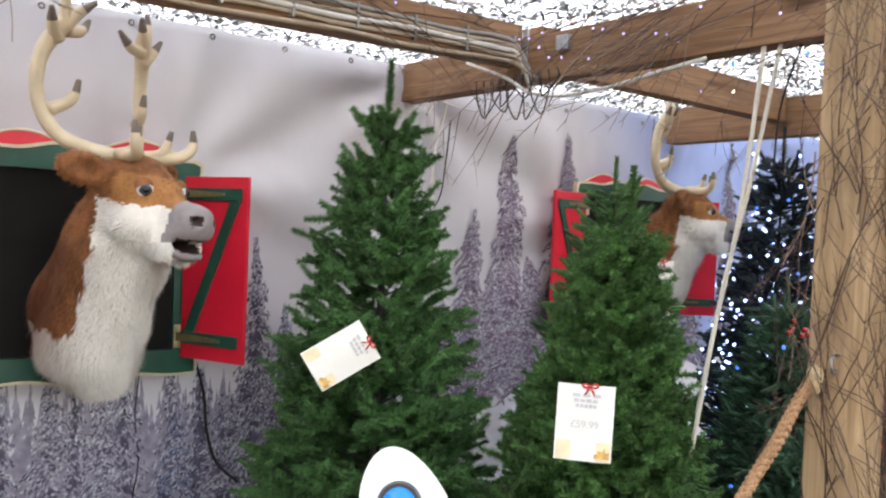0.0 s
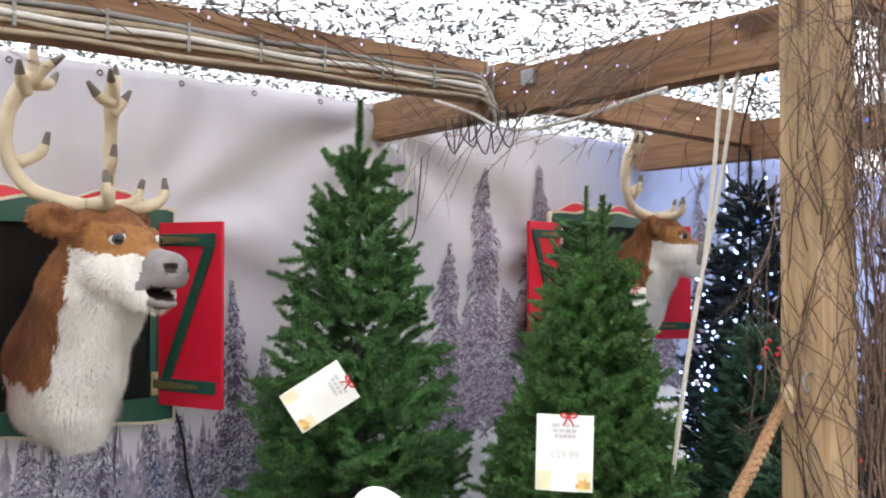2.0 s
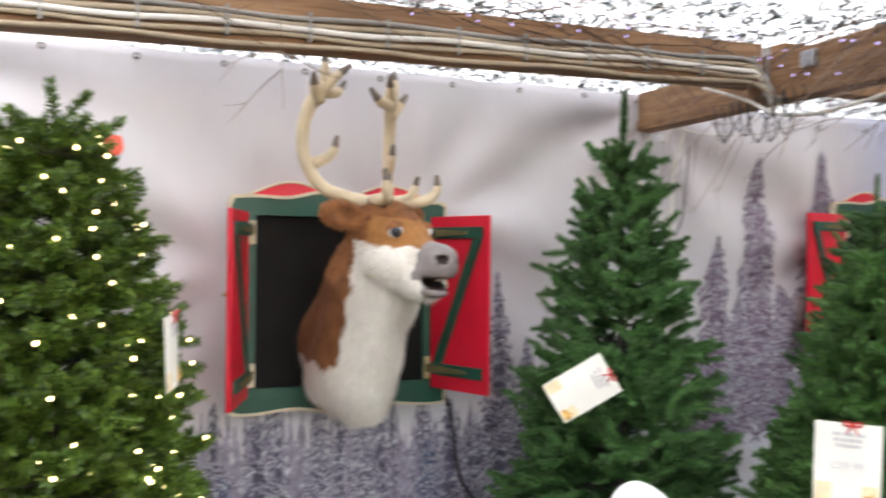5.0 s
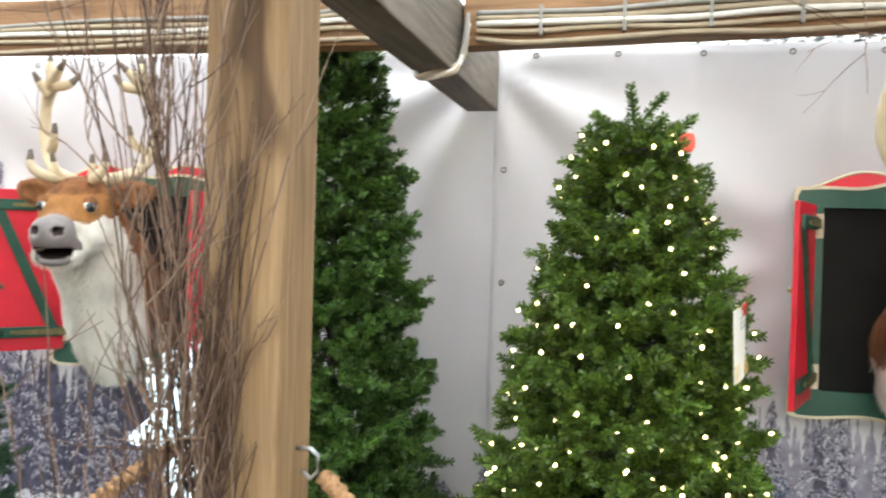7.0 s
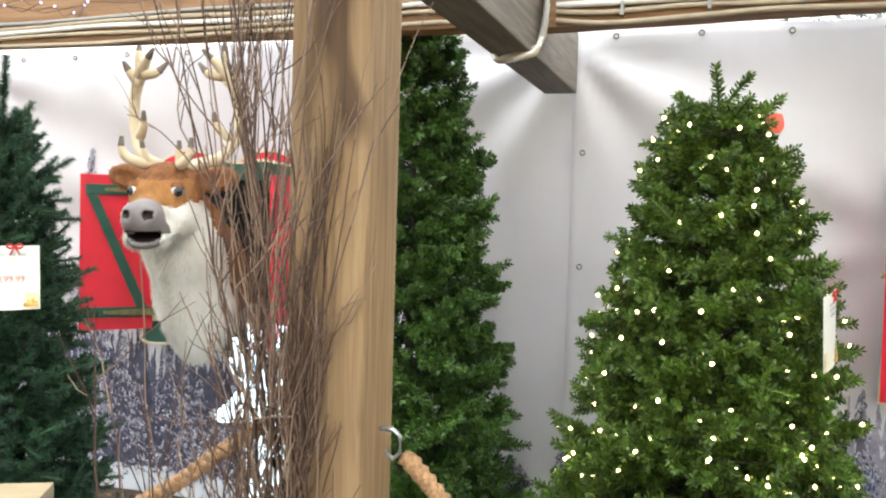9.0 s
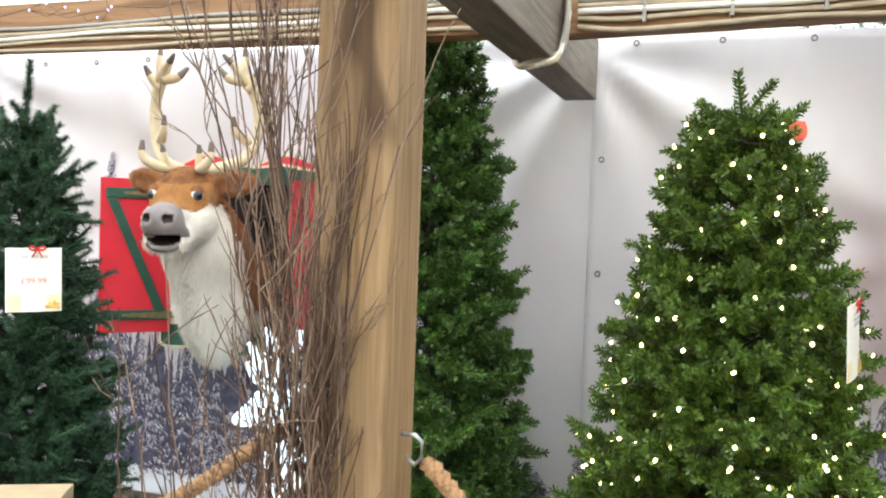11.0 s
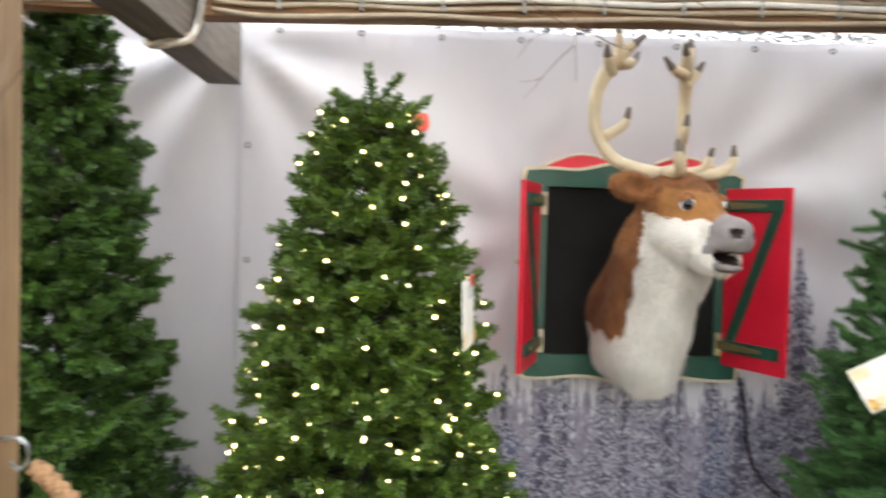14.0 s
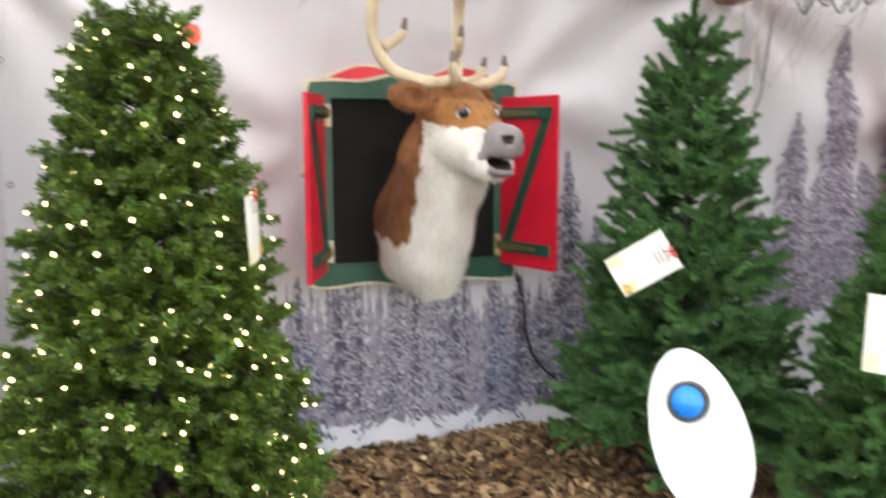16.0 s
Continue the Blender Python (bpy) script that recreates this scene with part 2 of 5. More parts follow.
def empty(name, m=None):
    ob = new(name)
    ob.empty_display_size = 0.1
    if m is not None:
        ob.matrix_world = m
    return ob


def box(bm, lo, hi, bevel=0.0, m=None):
    r = bmesh.ops.create_cube(bm, size=1.0)
    vs = r["verts"]
    for v in vs:
        v.co = Vector([(l + h) / 2 + c * (h - l) for l, h, c in zip(lo, hi, v.co)])
    if bevel:
        es = list({e for v in vs for e in v.link_edges})
        out = bmesh.ops.bevel(bm, geom=es, offset=bevel, segments=2, affect='EDGES', profile=0.6)
        vs = list({v for f in out["faces"] for v in f.verts} | {v for v in vs if v.is_valid})
    if m is not None:
        bmesh.ops.transform(bm, matrix=m, verts=[v for v in vs if v.is_valid])
    return bm


def boxed(name, lo, hi, mat, parent=None, bevel=0.004, label=""):
    bm = bmesh.new()
    box(bm, lo, hi, bevel)
    return part(name, bm, mat, parent, label)


def tube(bm, pts, radius, sides=6, closed_ends=True):
    """A round bar along points; radius is one number or one per point."""
    pts = [Vector(p) for p in pts]
    rad = radius if isinstance(radius, (list, tuple)) else [radius] * len(pts)
    up = Vector((0.13, 0.21, 0.97))
    rings = []
    for i, p in enumerate(pts):
        d = (pts[min(i + 1, len(pts) - 1)] - pts[max(i - 1, 0)]).normalized()
        a = d.cross(up)
        if a.length < 0.05:
            a = d.cross(Vector((1, 0, 0)))
        a.normalize()
        b = d.cross(a)
        rings.append([bm.verts.new(p + (a * math.cos(k * 2 * math.pi / sides) + b * math.sin(k * 2 * math.pi / sides)) * rad[i]) for k in range(sides)])
    for r0, r1 in zip(rings, rings[1:]):
        for k in range(sides):
            bm.faces.new((r0[k], r0[(k + 1) % sides], r1[(k + 1) % sides], r1[k]))
    if closed_ends:
        bm.faces.new(rings[0][::-1])
        bm.faces.new(rings[-1])
    return bm


def smooth_path(pts, n=8):
    """Catmull-Rom points through the given ones."""
    p = [Vector(q) for q in pts]
    p = [p[0] * 2 - p[1]] + p + [p[-1] * 2 - p[-2]]
    out = []
    for i in range(1, len(p) - 2):
        for k in range(n):
            t = k / n
            out.append(0.5 * ((2 * p[i]) + (p[i + 1] - p[i - 1]) * t + (2 * p[i - 1] - 5 * p[i] + 4 * p[i + 1] - p[i + 2]) * t * t
                              + (3 * p[i] - p[i - 1] - 3 * p[i + 1] + p[i + 2]) * t ** 3))
    out.append(p[-2])
    return out


def poly_mesh(name, verts, k, mat, parent=None, label=""):
    """Many loose k-sided faces from an array of shape (n, k, 3), as one mesh object."""
    v = np.asarray(verts, dtype=np.float32).reshape(-1, 3)
    n = len(v) // k
    me = bpy.data.meshes.new(name)
    me.vertices.add(len(v))
    me.vertices.foreach_set("co", v.ravel())
    me.loops.add(len(v))
    me.loops.foreach_set("vertex_index", np.arange(len(v), dtype=np.int32))
    me.polygons.add(n)
    me.polygons.foreach_set("loop_start", np.arange(0, len(v), k, dtype=np.int32))
    me.materials.append(mat)
    me.update(calc_edges=True)
    ob = new(name, me)
    if parent:
        ob.parent = parent
    if label:
        ob["label"] = label
    return ob


def extrude_outline(bm, pts, y0, y1):
    """A flat outline in x and z given depth along y."""
    a = [bm.verts.new((x, y0, z)) for x, z in pts]
    b = [bm.verts.new((x, y1, z)) for x, z in pts]
    bm.faces.new(a)
    bm.faces.new(b[::-1])
    n = len(pts)
    for i in range(n):
        bm.faces.new((a[(i + 1) % n], a[i], b[i], b[(i + 1) % n]))
    return bm


def strands(name, paths, r0, r1, mat, parent=None, sides=3):
    """Many thin tapering strands, each an array of points, as one mesh."""
    out = []
    for pts in paths:
        p = np.asarray(pts, float)
        d = np.gradient(p, axis=0)
        d /= np.linalg.norm(d, axis=1)[:, None] + 1e-9
        a = np.cross(d, [0.21, 0.34, 0.92])
        a /= np.linalg.norm(a, axis=1)[:, None] + 1e-9
        b = np.cross(d, a)
        rad = np.linspace(r0, r1, len(p))[:, None]
        ring = [p + (a * math.cos(k * 2 * math.pi / sides) + b * math.sin(k * 2 * math.pi / sides)) * rad for k in range(sides)]
        for k in range(sides):
            u, v = ring[k], ring[(k + 1) % sides]
            out.append((u, v))
    verts, faces, base = [], [], 0
    for i in range(0, len(out), sides):
        n = len(out[i][0])
        for k in range(sides):
            verts.append(out[i + k][0])
        for k in range(sides):
            for j in range(n - 1):
                a0, a1 = base + k * n + j, base + ((k + 1) % sides) * n + j
                faces.append((a0, a1, a1 + 1, a0 + 1))
        base += n * sides
    me = bpy.data.meshes.new(name)
    v = np.concatenate(verts).astype(np.float32)
    f = np.array(faces, dtype=np.int32)
    me.vertices.add(len(v))
    me.vertices.foreach_set("co", v.ravel())
    me.loops.add(f.size)
    me.loops.foreach_set("vertex_index", f.ravel())
    me.polygons.add(len(f))
    me.polygons.foreach_set("loop_start", np.arange(0, f.size, 4, dtype=np.int32))
    me.materials.append(mat)
    me.update(calc_edges=True)
    ob = new(name, me)
    if parent:
        ob.parent = parent
    ob["kind"] = "stuff"
    return ob


# ---- ground, hall and roof ----
bm = bmesh.new()
bmesh.ops.create_grid(bm, x_segments=60, y_segments=60, size=30)
for v in bm.verts:
    if abs(v.co.x) < 8 and 0.9 < v.co.y < 3.5:
        v.co.z += 0.012 * noise.noise(v.co * 3.1)
tagged(part("ground", bm, SOIL), "dark bark chip ground under the trees", "ground", kind="structure")
# added walls out of view; the south one stays low to admit sky light
for nm, lo, hi in (("wall_south", (-9, -6.2, 0), (11, -6.0, 0.5)), ("wall_west", (-9.2, -6.2, 0), (-9, 6.2, 3.4)), ("wall_east", (11, -6.2, 0), (11.2, 6.2, 3.4))):
    tagged(boxed(nm, lo, hi, HALL), "unseen plain pale wall added round the display", "wall", kind="structure")

# corrugated translucent roof, sloping up from behind the banners
bm = bmesh.new()
cols = [[bm.verts.new((-9 + i * 0.05, y, 2.60 + 0.018 * math.sin(i * 0.05 * 2 * math.pi / 0.25))) for y in (-6, 0, 3, 6.2)] for i in range(401)]
for a, b in zip(cols, cols[1:]):
    for k in range(3):
        bm.faces.new((a[k], b[k], b[k + 1], a[k + 1]))
tagged(part("ceiling", bm, ROOF, smooth=True), "translucent corrugated roof sheeting letting daylight in", "roof", kind="structure")

# shredded leaf netting hung below the roof


def netting(name, x0, x1, y0, y1, n, seed):
    r = np.random.default_rng(seed)
    c = np.stack([r.uniform(x0, x1, n), r.uniform(y0, y1, n), r.uniform(2.47, 2.565, n)], 1)
    # the net hangs in loose rows, thick in some places and thin in others
    thick = np.sin(c[:, 1] * 13 + 1.3 * np.sin(c[:, 0] * 2.1)) + 0.7 * np.sin(c[:, 0] * 9 + c[:, 1] * 5) + 0.5 * np.sin(c[:, 0] * 23 - c[:, 1] * 17)
    c = c[r.uniform(-2.5, 1.5, n) < thick]
    n = len(c)
    a = r.uniform(0, 2 * np.pi, n)
    d = np.stack([np.cos(a), np.sin(a), r.normal(0, 0.3, n)], 1)
    e = np.stack([-np.sin(a), np.cos(a), r.normal(0, 0.4, n)], 1)
    l, w = r.uniform(0.010, 0.036, n)[:, None], r.uniform(0.004, 0.012, n)[:, None]
    q = np.stack([c - d * l, c + e * w, c + d * l, c - e * w * 0.6], 1)
    return tagged(poly_mesh(name, q, 4, NETTING), "dark shredded leaf netting hung under the roof", "netting", kind="stuff")


netting("leaf_netting", 0.1, 8.0, 0.2, 6.0, 150000, 7)
netting("leaf_netting", -5.5, 0.1, 0.0, 2.9, 6500, 8)


# ---- banners ----
HATCHES = ((1.005, 0.0), (4.44, 0.08), (-2.47, 0.0))


def slack(x, z):
    """How far the cloth stands off its line at a place: soft swags, pulled folds from the top corners and from the hatches."""
    d = 0.030 * noise.noise(Vector((x * 0.9, 3.3, z * 0.8))) + 0.012 * noise.noise(Vector((x * 2.6, 7.1, z * 1.2)))
    crease = noise.noise(Vector((x * 1.7 + z * 1.1, 2.2, z * 0.9 - x * 0.4)))
    d += 0.022 * (0.35 - min(0.35, abs(crease) * 2.2))
    for bx in (-0.78 - BAY, -0.78, -0.78 + BAY, -0.78 + 2 * BAY):
        dx, dz = x - bx, 2.3 - z
        r = math.hypot(dx, dz)
        if r < 1.5:
            a = math.atan2(dx, dz)
            d += 0.042 * math.sin(a * 9 + bx) * min(1, r * 3) * (1 - r / 1.5)
    near = 1.0
    for hx, hz in HATCHES:
        for cx, cz, sg in ((hx - 0.40, 1.45 + hz, 1), (hx + 0.42, 1.72 + hz, -1)):
            dx, dz = x - cx, z - cz
            r = math.hypot(dx, dz)
            if 0.02 < r < 1.2 and dx * sg < 0.1:
                a = math.atan2(dz, dx * -sg)
                d += 0.040 * math.sin(a * 7 + hx * 3) * min(1, r * 2.5) * (1 - r / 1.2) ** 0.7
        ox, oz = max(0.0, abs(x - hx) - 0.50), max(0.0, abs(z - 1.29 - hz) - 0.48)
        near = min(near, math.hypot(ox, oz) / 0.22)
    for k in range(-12, 18):       # pulls below the eyelets
        dx = x + 0.569 - 0.352 * k
        if abs(dx) < 0.17 and z > 1.9:
            d += 0.008 * math.cos(dx / 0.17 * math.pi) * (z - 1.9) / 0.45
    return d * near - 0.012 * (1 - near)


FOLD_X, FOLD_Z = np.arange(-5.8, 10.3, 0.04), np.arange(-0.1, 2.66, 0.045)
FOLDS = np.array([[slack(float(x), float(z)) for z in FOLD_Z] for x in FOLD_X])


def sag(x, z):
    """The cloth's stand-off at one place or at arrays of places."""
    i, k = np.clip((np.asarray(x) + 5.8) / 0.04, 0, len(FOLD_X) - 1.001), np.clip((np.asarray(z) + 0.1) / 0.045, 0, len(FOLD_Z) - 1.001)
    a, b = i.astype(int), k.astype(int)
    u, v = i - a, k - b
    return (FOLDS[a, b] * (1 - u) + FOLDS[a + 1, b] * u) * (1 - v) + (FOLDS[a, b + 1] * (1 - u) + FOLDS[a + 1, b + 1] * u) * v


def banner(name, x0, x1, z0, z1, top=None, y=WALL_Y, label="", cloth_mat=None):
    thing = empty(name, pose(0, 0, 0))
    nx, nz = int((x1 - x0) / 0.032), int((z1 - z0) / 0.04)
    bm = bmesh.new()
    rows = []
    for j in range(nz + 1):
        row = []
        for i in range(nx + 1):
            x = x0 + (x1 - x0) * i / nx
            zt = z1 - (top(x) if top else 0)
            z = z0 + (zt - z0) * j / nz
            row.append(bm.verts.new((x, y - float(sag(x, z)), z)))
        rows.append(row)
    for a, b in zip(rows, rows[1:]):
        for i in range(nx):
            bm.faces.new((a[i], a[i + 1], b[i + 1], b[i]))
    cloth = part("cloth", bm, cloth_mat or BANNER, thing, smooth=True)
    sol = cloth.modifiers.new("thickness", 'SOLIDIFY')
    sol.thickness, sol.offset = 0.002, 1.0
    tagged(thing, label, "banner", "printed banners", "structure")
    return thing


eyelet_mesh = None


def eyelet(thing, x, z):
    global eyelet_mesh
    if eyelet_mesh is None:
        bm = bmesh.new()
        tube(bm, [(0.011 * math.cos(a), 0, 0.011 * math.sin(a)) for a in [k * math.pi / 5 for k in range(11)]], 0.0035, 4, False)
        o = part("eyelet", bm, EYELET, thing)
        eyelet_mesh = o.data
    else:
        o = new("eyelet", eyelet_mesh)
        o.parent = thing
    o.location = (x, WALL_Y - sag(x, z) - 0.004, z)


BX = (-0.75 - BAY, -0.75, 2.66, 2.66 + BAY)
b1 = banner("wall_banner", BX[1], 2.63, 0.0, 2.355, label="large printed cloth banner of a pale sky over a snowy forest")
b2 = banner("wall_banner", 2.55, BX[3], 0.0, 2.26, lambda x: -0.06 * math.sin((x - 2.63) / 3.4 * 3.1) - 0.03, y=WALL_Y + 0.012, cloth_mat=BANNER_BLUE_LIT, label="sagging printed banner of tall snowy trees")
b3 = banner("wall_banner", BX[0] - 1.5, BX[1] + 0.06, 0.0, 2.365, y=WALL_Y + 0.012, label="pale printed cloth banner of a hazy snowy forest")
banner("wall_banner", 2.60, 2.775, 0.3, 2.16, y=WALL_Y + 0.004, cloth_mat=SNOW, label="narrow white cloth strip hanging at the banner join")
b4 = banner("wall_banner", BX[3], BX[3] + 4, 0.0, 2.4, cloth_mat=BANNER_BLUE_LIT, label="blue-lit printed banner of a snowy forest")
for k in range(10):
    eyelet(b1, -0.569 + 0.352 * k, 2.318)
for zz in (1.818, 1.315, 0.81):
    eyelet(b1, -0.70, zz)
for k in range(9):
    eyelet(b3, -0.95 - 0.36 * k, 2.325)
for k in range(9):
    eyelet(b2, 2.78 + 0.37 * k, 2.22 + 0.06 * math.sin((0.15 + 0.37 * k) / 3.4 * 3.1))


# printed picture on the cloth: snowy trees of many brush-like strokes
def print_tree(x0, z0, h, w, n, seed):
    """A conifer under snow: drooping boughs, each a dark underside with hanging sprays; the snow on them goes to FLAKES."""
    r = np.random.default_rng(seed)
    quads = []
    tiers = max(5, int(h / 0.03))
    each = max(3, int(n / tiers / 2))
    for k in range(tiers):
        t = (k + r.uniform(-0.8, 0.8)) / tiers
        full = w * max(0.03, 1 - t) ** 0.7 * r.uniform(0.6, 1.15)
        for side in (-1, 1):
            half = full * r.uniform(0.75, 1.1)
            droop = r.uniform(0.25, 0.8)
            for i in range(each):
                u = (i + r.uniform(0, 1)) / each
                x = x0 + side * u * half
                z = z0 + h * t - droop * half * u ** 1.6
                z += r.normal(0, 0.009)
                sl = -droop * side * u ** 0.6 * 1.5 + r.normal(0, 0.45)
                l = r.uniform(0.05, 0.2) * half + 0.008
                th = r.uniform(0.003, 0.008)
                quads.append(((x - l * 0.5, z - sl * l * 0.5), (x, z - th * 2.4), (x + l * 0.5, z + sl * l * 0.5), (x, z + th * 0.4)))
                if r.random() < 0.55:      # hanging spray
                    dl = r.uniform(0.012, 0.032)
                    dx = side * r.uniform(0, 0.01)
                    quads.append(((x - 0.004, z), (x + dx, z - dl), (x + 0.004, z), (x, z + 0.004)))
                if r.random() < 0.75:
                    zz = z + th
                    FLAKES.append(((x - l * 0.45, zz - sl * l * 0.45), (x, zz - th * 0.5), (x + l * 0.45, zz + sl * l * 0.45), (x, zz + th * 1.2)))
    return quads


def print_core(x0, z0, h, w, seed):
    """The dark body of a printed tree: ragged drooping slices up its height."""
    r = np.random.default_rng(seed)
    out, n = [], int(h / 0.030)
    for i in range(n):
        t = i / n
        z = z0 + h * t
        for side in (-1, 1):
            half = w * 0.72 * (1 - t) ** 0.7 * r.uniform(0.3, 1.1)
            out.append(((x0 - side * 0.004, z - 0.02), (x0 + side * half, z - 0.03 - r.uniform(0.2, 0.7) * half), (x0 + side * half * 0.6, z - 0.1 * half), (x0, z + 0.025)))
    return out


FLAKES = []


def lay(name, quads, mat, parent, lift):
    q = np.array(quads)
    x, z = q[..., 0], np.maximum(q[..., 1], 0.01)
    y = WALL_Y - sag(x, z) - lift - 0.0004 * (np.arange(len(q)) % 7)[:, None]
    arr = np.stack([x, y, z], -1)
    o = poly_mesh(name, arr, 4, mat, parent)
    o["kind"] = "stuff"
    return o


def snow_strip(parent, x0, x1, h, seed, back=0.0):
    bm = bmesh.new()
    prev = None
    n = int((x1 - x0) / 0.06)
    for i in range(n + 1):
        x = x0 + (x1 - x0) * i / n
        zt = h(x) + 0.02 * noise.noise(Vector((x * 2.5, seed, 0)))
        cur = [bm.verts.new((x, WALL_Y + back - sag(x, z) - 0.003, z)) for z in (0.005, zt * 0.5, zt)]
        if prev:
            for k in range(2):
                bm.faces.new((prev[k], cur[k], cur[k + 1], prev[k + 1]))
        prev = cur
    part("printed_snow", bm, SNOW, parent)


rr = np.random.default_rng(3)
q, qb, qm = [], [], []
dark, mist = [], []
for k in range(26):      # low mixed forest along the first banner
    x = -0.72 + 3.3 * (k + rr.uniform(0, 0.9)) / 26
    z0, h, w = rr.uniform(0.18, 0.28), rr.uniform(0.38, 0.58) + (0.1 if x > 0.4 else -0.1), rr.uniform(0.11, 0.19)
    q += print_tree(x, z0, h, w, 260, 100 + k)
    dark += print_core(x, z0, h * 0.95, w * 0.6, 700 + k)
q += print_tree(1.80, 0.30, 1.13, 0.16, 800, 11) + print_tree(1.95, 0.25, 0.85, 0.2, 700, 12) + print_tree(0.92, 0.2, 0.66, 0.2, 500, 13) + print_tree(1.12, 0.2, 0.62, 0.16, 450, 14)
qb += print_tree(1.44, 0.16, 0.5, 0.14, 420, 15) + print_tree(0.5, 0.14, 0.42, 0.14, 300, 16)
snow_strip(b1, BX[1], 2.62, lambda x: 0.17 + 0.02 * x, 1.0)
core = []
for k in range(150):
    x = -0.70 + 3.3 * (k + rr.uniform(0, 1)) / 150
    mist += print_core(x, 0.19, rr.uniform(0.40, 0.58) + (0.1 if x > 0.4 else -0.18), rr.uniform(0.08, 0.14), 900 + k)
core = dark + print_core(1.80, 0.28, 1.12, 0.16, 51) + print_core(1.95, 0.25, 0.84, 0.2, 52) + print_core(2.2, 0.25, 0.7, 0.2, 53)
lay("printed_mist", mist, PRINT_MIST, b1, 0.002)
lay("printed_forest_body", core, PRINT_BASE, b1, 0.0055)
lay("printed_forest", q, PRINT, b1, 0.008)
lay("printed_firs", qb, PRINT_B, b1, 0.012)
lay("printed_snow_boughs", FLAKES, PRINT_SNOW, b1, 0.0125)
FLAKES.clear()
q, qm = [], []
snow_strip(b2, 2.64, BX[3], lambda x: 0.62, 2.0, 0.012)
for (x, z0, h, w, n, sd) in ((3.13, 0.62, 1.0, 0.16, 750, 21), (3.43, 0.64, 1.45, 0.19, 1100, 22), (3.92, 0.66, 1.49, 0.22, 1300, 23), (3.62, 0.62, 0.75, 0.2, 600, 24),
                             (3.30, 0.6, 0.7, 0.18, 450, 25), (2.95, 0.6, 0.5, 0.12, 300, 26)):
    qm += print_tree(x, z0, h, w * 1.5, int(n * 1.7), sd)
for (x, z0, h, w, n, sd) in ((5.70, 0.68, 1.55, 0.22, 900, 31), (5.25, 0.65, 0.85, 0.3, 800, 32), (4.75, 0.65, 0.4, 0.3, 500, 33), (6.0, 0.65, 1.1, 0.25, 600, 34)):
    q += print_tree(x, z0, h, w, n, sd)
core = []
for (x, z0, h, w, sd) in ((3.13, 0.62, 1.0, 0.17, 61), (3.43, 0.64, 1.45, 0.19, 62), (3.92, 0.66, 1.49, 0.22, 63), (3.62, 0.62, 0.75, 0.2, 64), (3.30, 0.6, 0.7, 0.18, 65),
                          (5.70, 0.68, 1.5, 0.2, 66), (5.25, 0.65, 0.8, 0.25, 67), (4.75, 0.65, 0.4, 0.25, 68), (6.0, 0.65, 1.05, 0.22, 69)):
    core += print_core(x, z0, h, w * 1.45, sd)
lay("printed_forest_body", core, PRINT_BASE_R, b2, -0.0065)
lay("printed_forest", qm, PRINT_R, b2, -0.003)
lay("printed_firs", q, PRINT_B, b2, -0.003)
lay("printed_snow_boughs", FLAKES, PRINT_SNOW, b2, 0.001)
FLAKES.clear()
q = []
for k in range(30):
    x = -4.3 + 3.4 * (k + rr.uniform(0, 0.9)) / 30
    q += print_tree(x, rr.uniform(0.12, 0.3), rr.uniform(0.38, 0.7) * (1 if x < -1.8 else 0.35), rr.uniform(0.10, 0.18), 240, 200 + k)
q += print_tree(-3.35, 0.3, 1.55, 0.2, 900, 41) + print_tree(-3.7, 0.3, 1.2, 0.2, 600, 42)
snow_strip(b3, BX[0] - 1.4, BX[1] - 0.02, lambda x: 0.16, 3.0, 0.012)
core = []
for k in range(170):
    x = -4.4 + 3.5 * (k + rr.uniform(0, 1)) / 170
    core += print_core(x, 0.19, rr.uniform(0.52, 0.76) * (1 if x < -1.8 else 0.35), rr.uniform(0.08, 0.14), 1100 + k)
core += print_core(-3.35, 0.3, 1.5, 0.18, 71) + print_core(-3.7, 0.3, 1.15, 0.18, 72)
lay("printed_forest_body", core, PRINT_DARK, b3, -0.0065)
lay("printed_forest", q, PRINT, b3, -0.003)
lay("printed_snow_boughs", FLAKES, PRINT_SNOW, b3, 0.001)

# ---- posts and beams ----
def beam(name, lo, hi, mat, label, slope=0.0):
    bm = bmesh.new()
    box(bm, lo, hi, 0.006)
    for v in bm.verts:
        v.co.z += slope * (v.co.x - lo[0])
    return tagged(part(name, bm, mat), label, "beam", "pergola beams", "structure")


beam("cross_beam", (2.60, 1.14, 2.165), (2.71, 3.66, 2.36), WOOD_Y, "thick warm brown sawn timber cross beam")
beam("cross_beam", (-0.86, 0.9, 2.065), (-0.72, 3.50, 2.32), GREY_Y, "weathered grey-brown timber cross beam over the post")
beam("cross_beam", (4.86, 1.30, 2.16), (4.98, 3.57, 2.40), WOOD_Y, "brown timber cross beam in the far bay")
beam("long_beam", (-0.71, 2.69, 2.165), (2.595, 2.79, 2.345), WOOD_X, "dark brown long beam carrying bundled cables", 0.022)
beam("long_beam", (-4.6, 2.69, 2.205), (-0.87, 2.79, 2.40), WOOD_X, "brown long beam with cables over the pale banner", -0.008)
beam("long_beam", (2.715, 2.69, 2.245), (4.855, 2.79, 2.44), WOOD_X, "brown long beam in the far bay")
beam("long_beam", (2.73, 1.16, 2.38), (8.0, 1.27, 2.56), WOOD_X, "brown front beam resting over the post")


def post(x, y, w, h, label, mat=WOOD_Z):
    bm = bmesh.new()
    box(bm, (x, y, 0), (x + w, y + w, h), 0.012)
    return tagged(part("post", bm, mat), label, "post", "pergola posts", "structure")


